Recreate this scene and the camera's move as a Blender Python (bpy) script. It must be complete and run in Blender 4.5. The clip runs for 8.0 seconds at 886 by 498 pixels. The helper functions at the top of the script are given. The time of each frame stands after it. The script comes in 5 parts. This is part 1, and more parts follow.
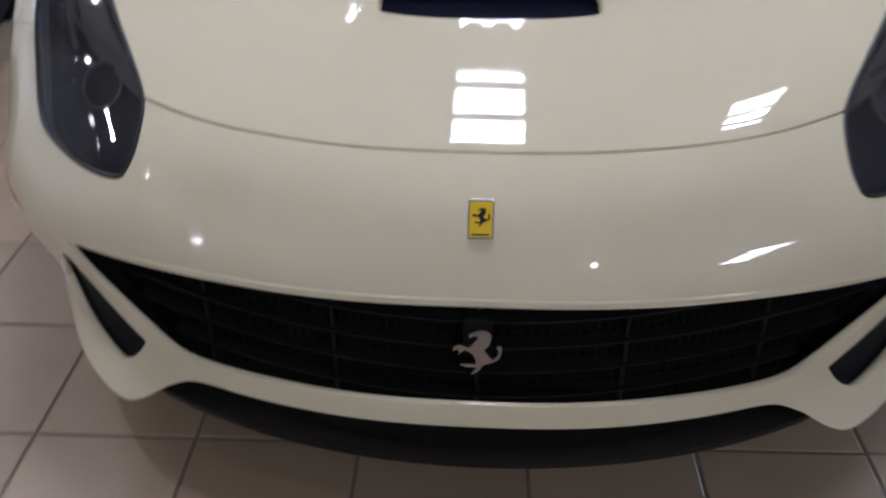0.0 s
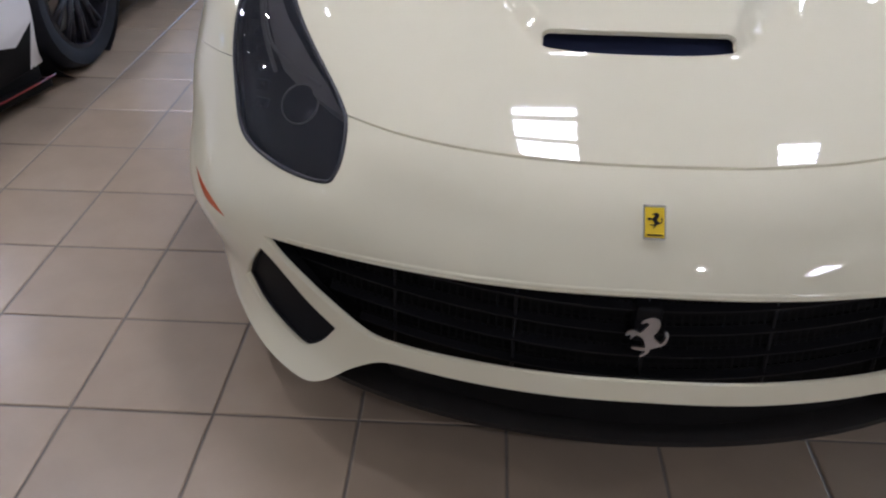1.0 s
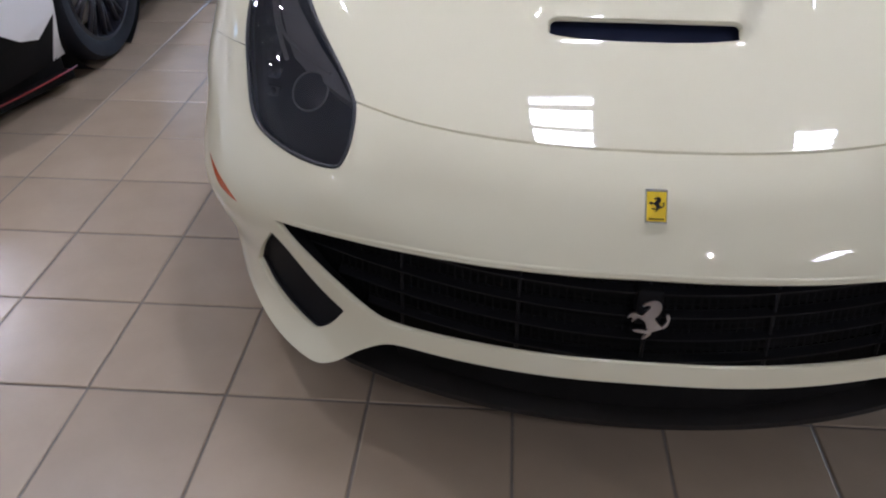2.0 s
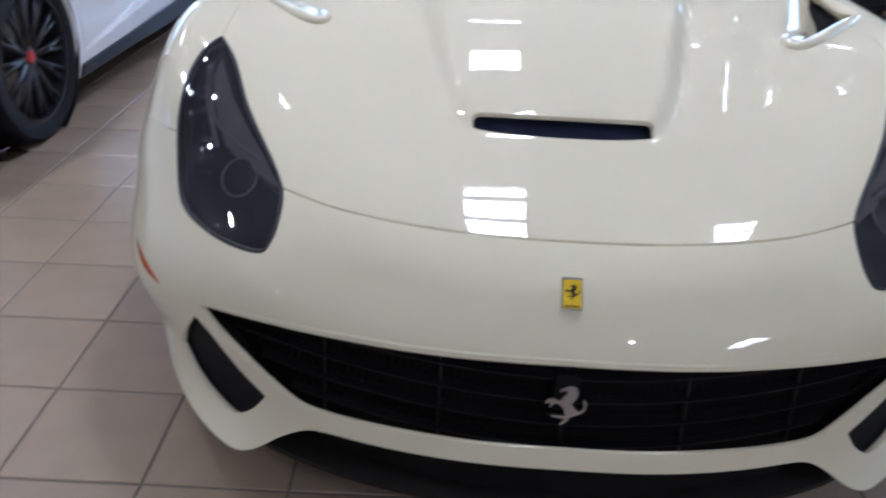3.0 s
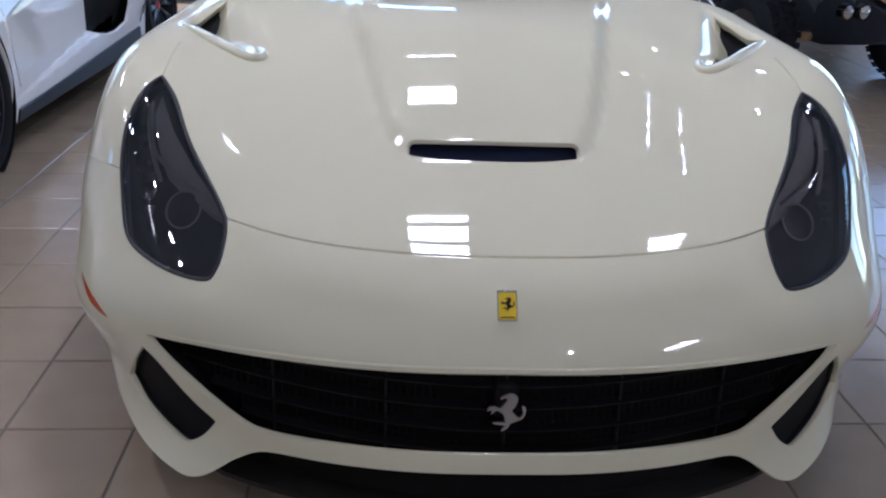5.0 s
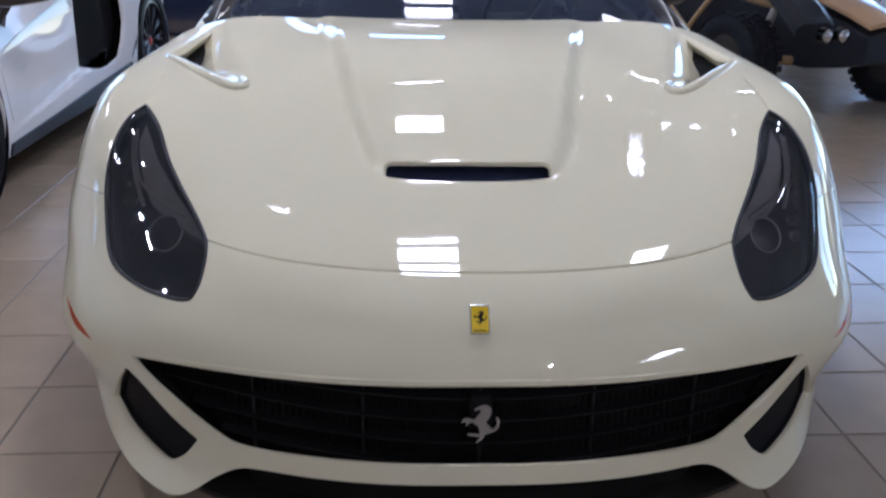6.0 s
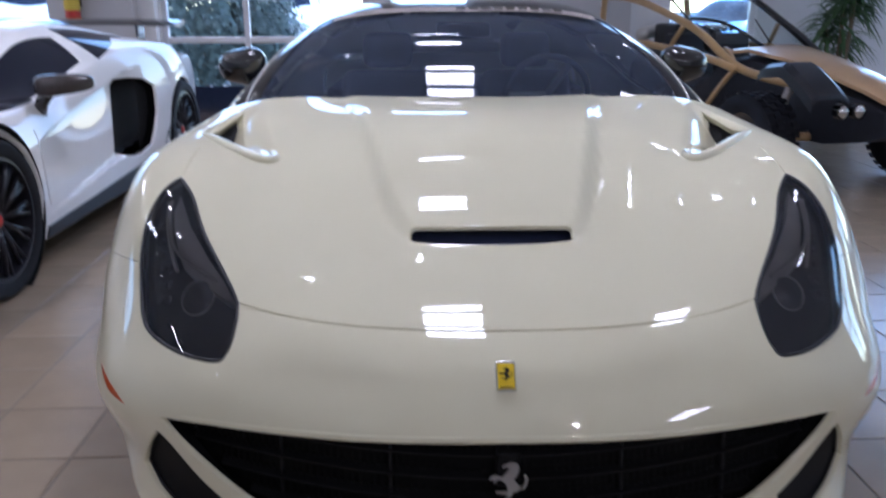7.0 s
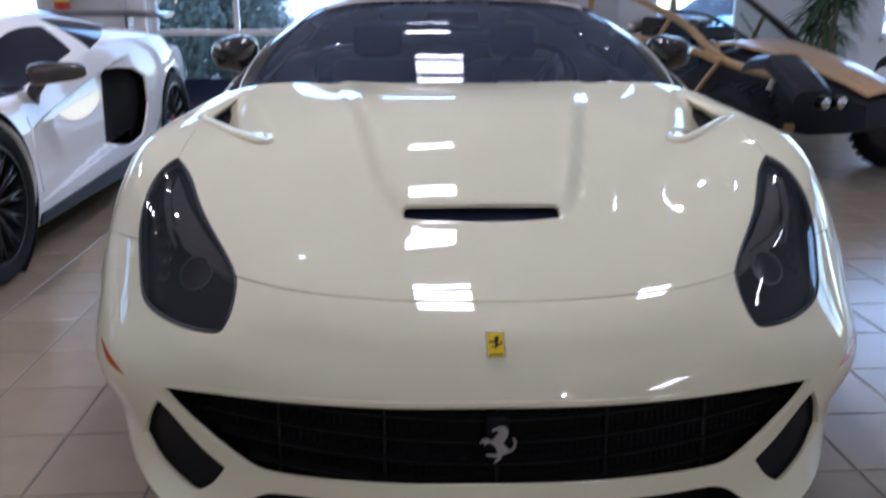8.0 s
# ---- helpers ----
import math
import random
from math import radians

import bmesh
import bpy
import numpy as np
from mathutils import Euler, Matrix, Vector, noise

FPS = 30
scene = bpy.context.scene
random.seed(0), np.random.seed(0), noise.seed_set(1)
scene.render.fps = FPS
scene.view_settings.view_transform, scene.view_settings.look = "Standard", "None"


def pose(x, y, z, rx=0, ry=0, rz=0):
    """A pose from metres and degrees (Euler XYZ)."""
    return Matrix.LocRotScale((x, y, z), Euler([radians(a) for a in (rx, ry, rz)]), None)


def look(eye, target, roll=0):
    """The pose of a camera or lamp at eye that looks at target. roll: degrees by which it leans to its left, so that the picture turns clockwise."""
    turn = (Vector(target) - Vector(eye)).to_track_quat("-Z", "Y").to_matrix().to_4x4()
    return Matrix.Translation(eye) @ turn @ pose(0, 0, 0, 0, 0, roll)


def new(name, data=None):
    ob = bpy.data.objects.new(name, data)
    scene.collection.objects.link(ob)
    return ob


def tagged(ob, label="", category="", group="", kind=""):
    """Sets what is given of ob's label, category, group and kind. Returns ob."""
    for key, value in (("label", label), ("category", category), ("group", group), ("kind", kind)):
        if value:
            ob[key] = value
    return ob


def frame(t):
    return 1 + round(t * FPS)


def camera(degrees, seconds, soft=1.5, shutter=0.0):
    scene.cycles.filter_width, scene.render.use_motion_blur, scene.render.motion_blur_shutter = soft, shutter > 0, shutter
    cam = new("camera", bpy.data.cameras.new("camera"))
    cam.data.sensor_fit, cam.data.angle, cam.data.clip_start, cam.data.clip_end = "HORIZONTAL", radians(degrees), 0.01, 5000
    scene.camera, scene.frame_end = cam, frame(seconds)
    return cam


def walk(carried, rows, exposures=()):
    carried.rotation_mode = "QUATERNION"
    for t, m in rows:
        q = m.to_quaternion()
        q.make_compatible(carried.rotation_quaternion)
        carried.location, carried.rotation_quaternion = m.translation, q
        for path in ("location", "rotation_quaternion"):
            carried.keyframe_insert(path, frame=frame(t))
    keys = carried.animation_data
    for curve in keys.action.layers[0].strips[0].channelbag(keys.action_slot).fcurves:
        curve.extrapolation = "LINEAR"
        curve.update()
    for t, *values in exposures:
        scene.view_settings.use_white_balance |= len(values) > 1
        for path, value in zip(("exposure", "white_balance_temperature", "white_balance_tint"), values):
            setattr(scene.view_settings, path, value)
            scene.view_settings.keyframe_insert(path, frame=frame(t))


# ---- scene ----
cam = camera(56.6, 8.0, 2.1, 0.5)
PATH = [
    (0, (0.018, -0.947, 1.173), (-0.103, 0.671, 0.004), -0.8),
    (0.1, (-0.011, -0.984, 1.176), (-0.0719, 0.5858, 0.1077), -0.83),
    (0.2, (-0.040, -1.020, 1.180), (-0.0892, 0.5848, 0.1647), 0.73),
    (0.3, (-0.071, -1.054, 1.184), (-0.1376, 0.5848, 0.2251), 0.72),
    (0.4, (-0.103, -1.084, 1.190), (-0.1437, 0.5548, 0.2293), -0.10),
    (0.5, (-0.137, -1.109, 1.197), (-0.164, 0.595, 0.151), -0.8),
    (0.6, (-0.172, -1.129, 1.205), (-0.2329, 0.4727, 0.1841), -0.42),
    (0.7, (-0.206, -1.143, 1.213), (-0.2262, 0.4512, 0.1786), 0.09),
    (0.8, (-0.235, -1.153, 1.220), (-0.2935, 0.4413, 0.1890), 0.92),
    (0.9, (-0.255, -1.160, 1.226), (-0.3623, 0.4262, 0.1857), 1.09),
    (1, (-0.262, -1.166, 1.228), (-0.382, 0.507, 0.139), 0.6),
    (1.2, (-0.260, -1.175, 1.228), (-0.4026, 0.4089, 0.1879), -0.08),
    (2.3, (-0.218, -1.202, 1.225), (-0.3932, 0.3757, 0.1807), -0.36),
    (2.5, (-0.21, -1.206, 1.225), (-0.41, 0.459, 0.135), -0.6),
    (2.6, (-0.206, -1.208, 1.226), (-0.3638, 0.3955, 0.2195), 0.69),
    (2.7, (-0.203, -1.211, 1.228), (-0.3548, 0.4373, 0.2952), 0.66),
    (2.9, (-0.198, -1.217, 1.233), (-0.2692, 0.4715, 0.3645), 2.73),
    (3, (-0.196, -1.22, 1.234), (-0.238, 0.561, 0.325), 2.8),
    (3.1, (-0.195, -1.223, 1.234), (-0.1800, 0.4931, 0.4188), 3.48),
    (3.3, (-0.193, -1.228, 1.234), (-0.1001, 0.5258, 0.5103), 4.50),
    (3.5, (-0.189, -1.231, 1.234), (-0.136, 0.599, 0.428), 3.5),
    (3.6, (-0.186, -1.230, 1.234), (-0.1445, 0.5042, 0.4582), 2.92),
    (3.7, (-0.183, -1.226, 1.235), (-0.1326, 0.4934, 0.4267), 2.77),
    (3.9, (-0.177, -1.218, 1.236), (-0.1891, 0.4899, 0.4046), 2.13),
    (4, (-0.176, -1.217, 1.237), (-0.188, 0.568, 0.335), 3.0),
    (4.2, (-0.180, -1.226, 1.238), (-0.1584, 0.4377, 0.3205), 3.09),
    (4.3, (-0.184, -1.235, 1.239), (-0.1383, 0.4303, 0.3261), 4.17),
    (4.5, (-0.188, -1.257, 1.24), (-0.146, 0.512, 0.308), 3.2),
    (4.6, (-0.187, -1.267, 1.240), (-0.1514, 0.4345, 0.3953), 2.83),
    (4.7, (-0.186, -1.276, 1.240), (-0.1287, 0.4356, 0.4181), 2.81),
    (5.8, (-0.141, -1.341, 1.235), (-0.0597, 0.4068, 0.4941), 1.32),
    (6, (-0.133, -1.35, 1.233), (-0.049, 0.499, 0.476), 1.1),
    (6.1, (-0.130, -1.355, 1.226), (-0.0383, 0.4169, 0.5463), 1.31),
    (6.2, (-0.127, -1.360, 1.214), (-0.0769, 0.4314, 0.5825), 0.69),
    (6.3, (-0.125, -1.365, 1.200), (-0.0771, 0.4405, 0.6098), 0.87),
    (6.5, (-0.124, -1.375, 1.183), (-0.048, 0.545, 0.628), 0.9),
    (6.6, (-0.126, -1.380, 1.184), (-0.0822, 0.4448, 0.6565), 0.73),
    (6.7, (-0.129, -1.385, 1.187), (-0.0854, 0.4424, 0.6682), 0.14),
    (6.8, (-0.133, -1.390, 1.190), (-0.0977, 0.4473, 0.7088), -0.50),
    (6.9, (-0.136, -1.396, 1.193), (-0.1263, 0.4385, 0.6991), -0.82),
    (7, (-0.137, -1.402, 1.195), (-0.11, 0.518, 0.636), -0.2),
    (7.2, (-0.135, -1.414, 1.196), (-0.0654, 0.4019, 0.6401), -0.03),
    (7.4, (-0.132, -1.426, 1.196), (-0.1097, 0.3851, 0.6233), -0.07),
    (7.5, (-0.131, -1.433, 1.196), (-0.144, 0.463, 0.56), 0.1),
    (7.6, (-0.132, -1.440, 1.194), (-0.1623, 0.3550, 0.5728), -1.33),
    (7.7, (-0.134, -1.447, 1.190), (-0.1294, 0.3436, 0.5554), -0.34),
    (7.8, (-0.137, -1.455, 1.184), (-0.1171, 0.3408, 0.5649), -0.11),
    (8, (-0.145, -1.471, 1.168), (-0.09, 0.446, 0.6), 0.0),
]
EXPOSURE = [(0, 0.58, 5950, 25), (0.5, 0.74, 5680, 24), (1, 0.78, 5850, 24), (2.5, 0.90, 5700, 23), (3.5, 0.66, 5450, 24), (4, 0.52, 5550, 25), (4.5, 0.50, 5500, 24), (6, 0.56, 5650, 25), (6.5, 0.60, 5450, 26), (7, 0.56, 5600, 26), (8, 0.53, 5750, 25)]
walk(cam, [(t, look(eye, target, roll)) for t, eye, target, roll in PATH], EXPOSURE)

# ---- light ----
CEILING = 4.2
world = bpy.data.worlds.new("world")
scene.world = world
world.use_nodes = True
sky = world.node_tree.nodes.new("ShaderNodeTexSky")
sky.sky_type, sky.sun_disc = "NISHITA", False
sky.dust_density, sky.air_density = 0.3, 1.0
sky.sun_elevation, sky.sun_rotation = radians(50), radians(20)
world.node_tree.nodes["Background"].inputs["Strength"].default_value = 0.7
world.node_tree.links.new(sky.outputs[0], world.node_tree.nodes["Background"].inputs["Color"])
sun = new("sun", bpy.data.lights.new("sun", "SUN"))
sun.data.energy, sun.data.angle, sun.data.color = 5.0, radians(0.5), (1, 0.95, 0.88)
sun.matrix_world = look((3, 20, 25), (0, 8, 0))

# ---- materials ----
def material(name, base, rough=0.5, metal=0.0, coat=0.0, vary=0.12, grain=20.0, bump=0.0, bump_scale=200.0, random_tint=0.0, **more):
    m = bpy.data.materials.new(name)
    m.use_nodes = True
    nt = m.node_tree
    b = nt.nodes["Principled BSDF"]
    b.inputs["Roughness"].default_value, b.inputs["Metallic"].default_value = rough, metal
    b.inputs["Coat Weight"].default_value, b.inputs["Coat Roughness"].default_value = coat, 0.02
    for k, v in more.items():
        b.inputs[k.replace("_", " ")].default_value = v
    co = nt.nodes.new("ShaderNodeTexCoord")
    n = nt.nodes.new("ShaderNodeTexNoise")
    n.inputs["Scale"].default_value, n.inputs["Detail"].default_value = grain, 5
    nt.links.new(co.outputs["Object"], n.inputs["Vector"])
    n2 = nt.nodes.new("ShaderNodeTexNoise")
    n2.inputs["Scale"].default_value, n2.inputs["Detail"].default_value = grain / 9, 3
    nt.links.new(co.outputs["Object"], n2.inputs["Vector"])
    add = nt.nodes.new("ShaderNodeMath")
    add.operation = "ADD"
    nt.links.new(n.outputs["Fac"], add.inputs[0])
    nt.links.new(n2.outputs["Fac"], add.inputs[1])
    last = add.outputs[0]
    if random_tint:
        info = nt.nodes.new("ShaderNodeObjectInfo")
        mul = nt.nodes.new("ShaderNodeMath")
        mul.operation = "MULTIPLY_ADD"
        mul.inputs[1].default_value = random_tint
        nt.links.new(info.outputs["Random"], mul.inputs[0])
        nt.links.new(last, mul.inputs[2])
        last = mul.outputs[0]
    ramp = nt.nodes.new("ShaderNodeMapRange")
    ramp.inputs["From Min"].default_value, ramp.inputs["From Max"].default_value = 0.6, 1.4 + random_tint
    ramp.inputs["To Min"].default_value, ramp.inputs["To Max"].default_value = 1 - vary, 1 + vary
    nt.links.new(last, ramp.inputs["Value"])
    mix = nt.nodes.new("ShaderNodeVectorMath")
    mix.operation = "SCALE"
    mix.inputs[0].default_value = base
    nt.links.new(ramp.outputs[0], mix.inputs["Scale"])
    nt.links.new(mix.outputs[0], b.inputs["Base Color"])
    if bump:
        n3 = nt.nodes.new("ShaderNodeTexNoise")
        n3.inputs["Scale"].default_value, n3.inputs["Detail"].default_value = bump_scale, 4
        nt.links.new(co.outputs["Object"], n3.inputs["Vector"])
        bp = nt.nodes.new("ShaderNodeBump")
        bp.inputs["Strength"].default_value, bp.inputs["Distance"].default_value = bump, 0.002
        nt.links.new(n3.outputs["Fac"], bp.inputs["Height"])
        nt.links.new(bp.outputs[0], b.inputs["Normal"])
    return m


def glow(name, colour, strength):
    m = bpy.data.materials.new(name)
    m.use_nodes = True
    b = m.node_tree.nodes["Principled BSDF"]
    b.inputs["Base Color"].default_value = (*colour, 1)
    b.inputs["Emission Color"].default_value = (*colour, 1)
    b.inputs["Emission Strength"].default_value = strength
    return m


def glass(name, tint, ior=1.45, rough=0.0, veil=0.0):
    """A thin pane: see-through with a tint, gloss by Fresnel, and painted-in reflected haze."""
    m = bpy.data.materials.new(name)
    m.use_nodes = True
    nt = m.node_tree
    nt.nodes.remove(nt.nodes["Principled BSDF"])
    tr, gl, fr, mx = (nt.nodes.new("ShaderNode" + k) for k in ("BsdfTransparent", "BsdfGlossy", "Fresnel", "MixShader"))
    tr.inputs["Color"].default_value = (*tint, 1)
    gl.inputs["Roughness"].default_value = rough
    fr.inputs["IOR"].default_value = ior
    nt.links.new(fr.outputs[0], mx.inputs[0])
    nt.links.new(tr.outputs[0], mx.inputs[1])
    nt.links.new(gl.outputs[0], mx.inputs[2])
    last = mx.outputs[0]
    # pale blue diffuse layer that paints a veil of reflected light on the glass
    if veil:
        haze, over = nt.nodes.new("ShaderNodeBsdfDiffuse"), nt.nodes.new("ShaderNodeMixShader")
        haze.inputs["Color"].default_value = (0.36, 0.47, 0.74, 1)
        mottle = nt.nodes.new("ShaderNodeTexNoise")
        mottle.inputs["Scale"].default_value = 7
        ramp = nt.nodes.new("ShaderNodeMapRange")
        ramp.inputs["To Min"].default_value, ramp.inputs["To Max"].default_value = veil * .6, veil * 1.4
        nt.links.new(mottle.outputs["Fac"], ramp.inputs["Value"])
        nt.links.new(ramp.outputs[0], over.inputs[0])
        nt.links.new(last, over.inputs[1])
        nt.links.new(haze.outputs[0], over.inputs[2])
        last = over.outputs[0]
    nt.links.new(last, nt.nodes["Material Output"].inputs["Surface"])
    return m


PAINT = material("ivory_white_paint", (0.745, 0.71, 0.52), 0.5, coat=1.0, vary=0.015, grain=6, Specular_IOR_Level=0.0, Coat_IOR=1.55)
PAINT_WHITE = material("white_paint", (0.80, 0.80, 0.80), 0.5, coat=0.55, vary=0.015, grain=6, Specular_IOR_Level=0.0, Coat_IOR=1.55)
BLACK_PLASTIC = material("black_plastic", (0.010, 0.011, 0.015), 0.55, vary=0.3, bump=0.1)
GLOSS_BLACK = material("gloss_black", (0.010, 0.010, 0.012), 0.15, coat=0.6, vary=0.1)
GRILLE_BAR = material("grille_bar_black", (0.008, 0.008, 0.009), 0.5, vary=0.2, Specular_IOR_Level=0.3)
MESH_BLACK = material("grille_black", (0.007, 0.007, 0.008), 0.65, vary=0.2, Specular_IOR_Level=0.15)
RUBBER = material("tyre_rubber", (0.011, 0.012, 0.016), 0.75, vary=0.3, Specular_IOR_Level=0.25, bump=0.4, bump_scale=90)
CHROME = material("chrome", (0.80, 0.80, 0.80), 0.12, metal=1.0, vary=0.05)
BRIGHT = material("brushed_chrome", (0.50, 0.47, 0.45), 0.28, metal=1.0, vary=0.08)
SATIN = material("satin_silver", (0.62, 0.60, 0.57), 0.35, metal=0.6, vary=0.1)
YELLOW = material("badge_yellow", (0.80, 0.56, 0.02), 0.25, coat=1.0, vary=0.03)
ORANGE = material("amber_red_lens", (0.55, 0.09, 0.02), 0.2, coat=1.0, vary=0.1)
STRIPE_RED = material("dark_red_stripe", (0.20, 0.012, 0.012), 0.45, vary=0.15)
RED = material("caliper_red", (0.5, 0.02, 0.015), 0.35, coat=0.5, vary=0.1)
VENT_NAVY = material("vent_floor_navy", (0.045, 0.056, 0.11), 0.3, vary=0.2)
LAMP_GREY = material("lamp_housing_grey", (0.40, 0.385, 0.37), 0.4, vary=0.15)
LAMP_DARK = material("lamp_housing_dark", (0.09, 0.09, 0.095), 0.4, vary=0.15)
TILE = material("glazed_floor_tile", (0.325, 0.254, 0.178), 0.24, vary=0.15, grain=9, bump=0.12, bump_scale=60, random_tint=0.5)
GROUT = material("grey_grout", (0.15, 0.128, 0.105), 0.9, vary=0.2, grain=60, bump=0.4)
WALL = material("painted_wall", (0.78, 0.80, 0.83), 0.7, vary=0.03, grain=4, bump=0.15)
PILLAR = material("grey_pillar_paint", (0.56, 0.57, 0.60), 0.6, vary=0.04, grain=4, bump=0.15)
CEIL = material("ceiling_tile_white", (0.82, 0.82, 0.81), 0.85, vary=0.04, grain=30, bump=0.3)
FRAME = material("window_frame_white", (0.70, 0.73, 0.78), 0.4, vary=0.04)
TUBE = material("tan_frame_paint", (0.42, 0.26, 0.11), 0.4, coat=0.3, vary=0.08)
TAN_BODY = material("tan_body_paint", (0.50, 0.32, 0.17), 0.35, coat=0.6, vary=0.06)
LEATHER = material("dark_leather", (0.075, 0.08, 0.10), 0.55, vary=0.2, bump=0.3)
LEAF = material("plant_leaf", (0.06, 0.13, 0.045), 0.45, vary=0.35, grain=9)
BARK = material("cane_bark", (0.20, 0.15, 0.10), 0.8, vary=0.3, bump=0.5)
LENS = glass("headlamp_cover", (0.74, 0.74, 0.76), 1.5, veil=0.012)
SCREEN = glass("windscreen_glass", (0.40, 0.44, 0.48), 1.5, veil=0.075)
PANE = glass("window_pane", (0.80, 0.88, 0.88), 1.45)
TUBE_LIGHT = glow("fluorescent_tube", (0.96, 0.98, 1.0), 31)
SPOT_LIGHT = glow("spotlight_bulb", (1.0, 0.96, 0.88), 40)
ASPHALT = material("asphalt", (0.07, 0.07, 0.072), 0.9, vary=0.25, grain=40, bump=0.5, bump_scale=120)
CONCRETE = material("pale_concrete", (0.42, 0.41, 0.39), 0.85, vary=0.12, grain=12, bump=0.3)
SHRUB = material("shrub_leaf", (0.075, 0.105, 0.095), 0.55, vary=0.45, grain=6)
BLUE_PAINT = material("blue_car_paint", (0.04, 0.42, 0.85), 0.3, coat=1.0, vary=0.03)
RED_PAINT = material("red_car_paint", (0.50, 0.03, 0.025), 0.3, coat=1.0, vary=0.03)
DARK_GLASS = material("dark_car_glass", (0.010, 0.013, 0.026), 0.05, vary=0.1, Specular_IOR_Level=0.25)
RIM_BLACK = material("dark_rim", (0.010, 0.010, 0.015), 0.35, vary=0.2, Specular_IOR_Level=0.4)
LED_GREY = material("lamp_reflector_grey", (0.10, 0.10, 0.108), 0.3, vary=0.2)
MUDGUARD = material("mudguard_black", (0.012, 0.013, 0.018), 0.35, vary=0.2, bump=0.1)
SPLITTER = material("splitter_black", (0.012, 0.011, 0.010), 0.38, vary=0.3, bump=0.15, Specular_IOR_Level=0.35)
MATT_BLACK = material("matt_black_trim", (0.006, 0.006, 0.006), 0.6, vary=0.3, bump=0.2, Specular_IOR_Level=0.1)
DARK_PANEL = material("dark_gloss_panel", (0.02, 0.03, 0.065), 0.14, coat=0.8, vary=0.2)
TERRACOTTA = material("dark_planter", (0.05, 0.045, 0.045), 0.5, vary=0.2, bump=0.2)
CARBON = material("dark_carbon", (0.045, 0.035, 0.035), 0.25, coat=0.7, vary=0.25, grain=90)
DARK_CLOTH = material("dark_trim", (0.012, 0.013, 0.02), 0.7, vary=0.3, bump=0.3)
LABEL = material("yellow_label", (0.62, 0.48, 0.06), 0.5, vary=0.05)

# ---- modelling helpers ----
def mesh_of(name, verts, faces, mat, normals=None, smooth=True):
    me = bpy.data.meshes.new(name)
    me.from_pydata([tuple(map(float, v)) for v in verts], [], [tuple(map(int, f)) for f in faces])
    me.materials.append(mat)
    me.polygons.foreach_set("use_smooth", [smooth] * len(me.polygons))
    if normals is not None:
        me.normals_split_custom_set_from_vertices([tuple(map(float, n)) for n in normals])
    me.update()
    return me


def thing(name, label, category, group="", at=(0, 0, 0), kind=""):
    return tagged(place(new(name), at), label, category, group, kind)


def place(ob, at):
    ob.location = at
    return ob


def part(name, data, mat=None, parent=None, label=""):
    """One mesh object, from a mesh or a bmesh, under a thing or a part."""
    if isinstance(data, bmesh.types.BMesh):
        me = bpy.data.meshes.new(name)
        data.to_mesh(me)
        data.free()
        data = me
    if mat and not data.materials:
        data.materials.append(mat)
    ob = new(name, data)
    if parent:
        ob.parent = parent
    return tagged(ob, label)


def box(bm, x0, x1, y0, y1, z0, z1, bevel=0.0, segments=2):
    r = bmesh.ops.create_cube(bm, size=1, matrix=Matrix.LocRotScale(((x0 + x1) / 2, (y0 + y1) / 2, (z0 + z1) / 2), None, (x1 - x0, y1 - y0, z1 - z0)))
    if bevel:
        edges = list({e for v in r["verts"] for e in v.link_edges})
        bmesh.ops.bevel(bm, geom=edges, offset=bevel, segments=segments, affect="EDGES", profile=0.5)
    return bm


def boxed(*a, **k):
    return box(bmesh.new(), *a, **k)


def smooth(bm, angle=40):
    for f in bm.faces:
        f.smooth = True
    for e in bm.edges:
        if len(e.link_faces) == 2 and e.calc_face_angle(0) > radians(angle):
            e.smooth = False
    return bm


def tube(points, radius, sides=10, closed=False, caps=True):
    """A round bar along a line of points; radius: one number or one a point."""
    pts = [Vector(p) for p in points]
    n = len(pts)
    radii = radius if isinstance(radius, (list, tuple)) else [radius] * n
    verts, faces = [], []
    side = None
    for i, p in enumerate(pts):
        a, b = pts[i - 1] if i or closed else p, pts[(i + 1) % n] if i < n - 1 or closed else p
        d = (b - a).normalized()
        if side is None:
            side = d.orthogonal().normalized()
        side = (side - d * side.dot(d)).normalized()
        up = d.cross(side)
        for k in range(sides):
            w = 2 * math.pi * k / sides
            verts.append(p + (side * math.cos(w) + up * math.sin(w)) * radii[i])
    for i in range(n if closed else n - 1):
        for k in range(sides):
            j = (i + 1) % n
            faces.append((i * sides + k, i * sides + (k + 1) % sides, j * sides + (k + 1) % sides, j * sides + k))
    if caps and not closed:
        faces += [tuple(range(sides))[::-1], tuple(range((n - 1) * sides, n * sides))]
    bm = bmesh.new()
    vs = [bm.verts.new(v) for v in verts]
    for f in faces:
        bm.faces.new([vs[k] for k in f])
    return smooth(bm, 50)


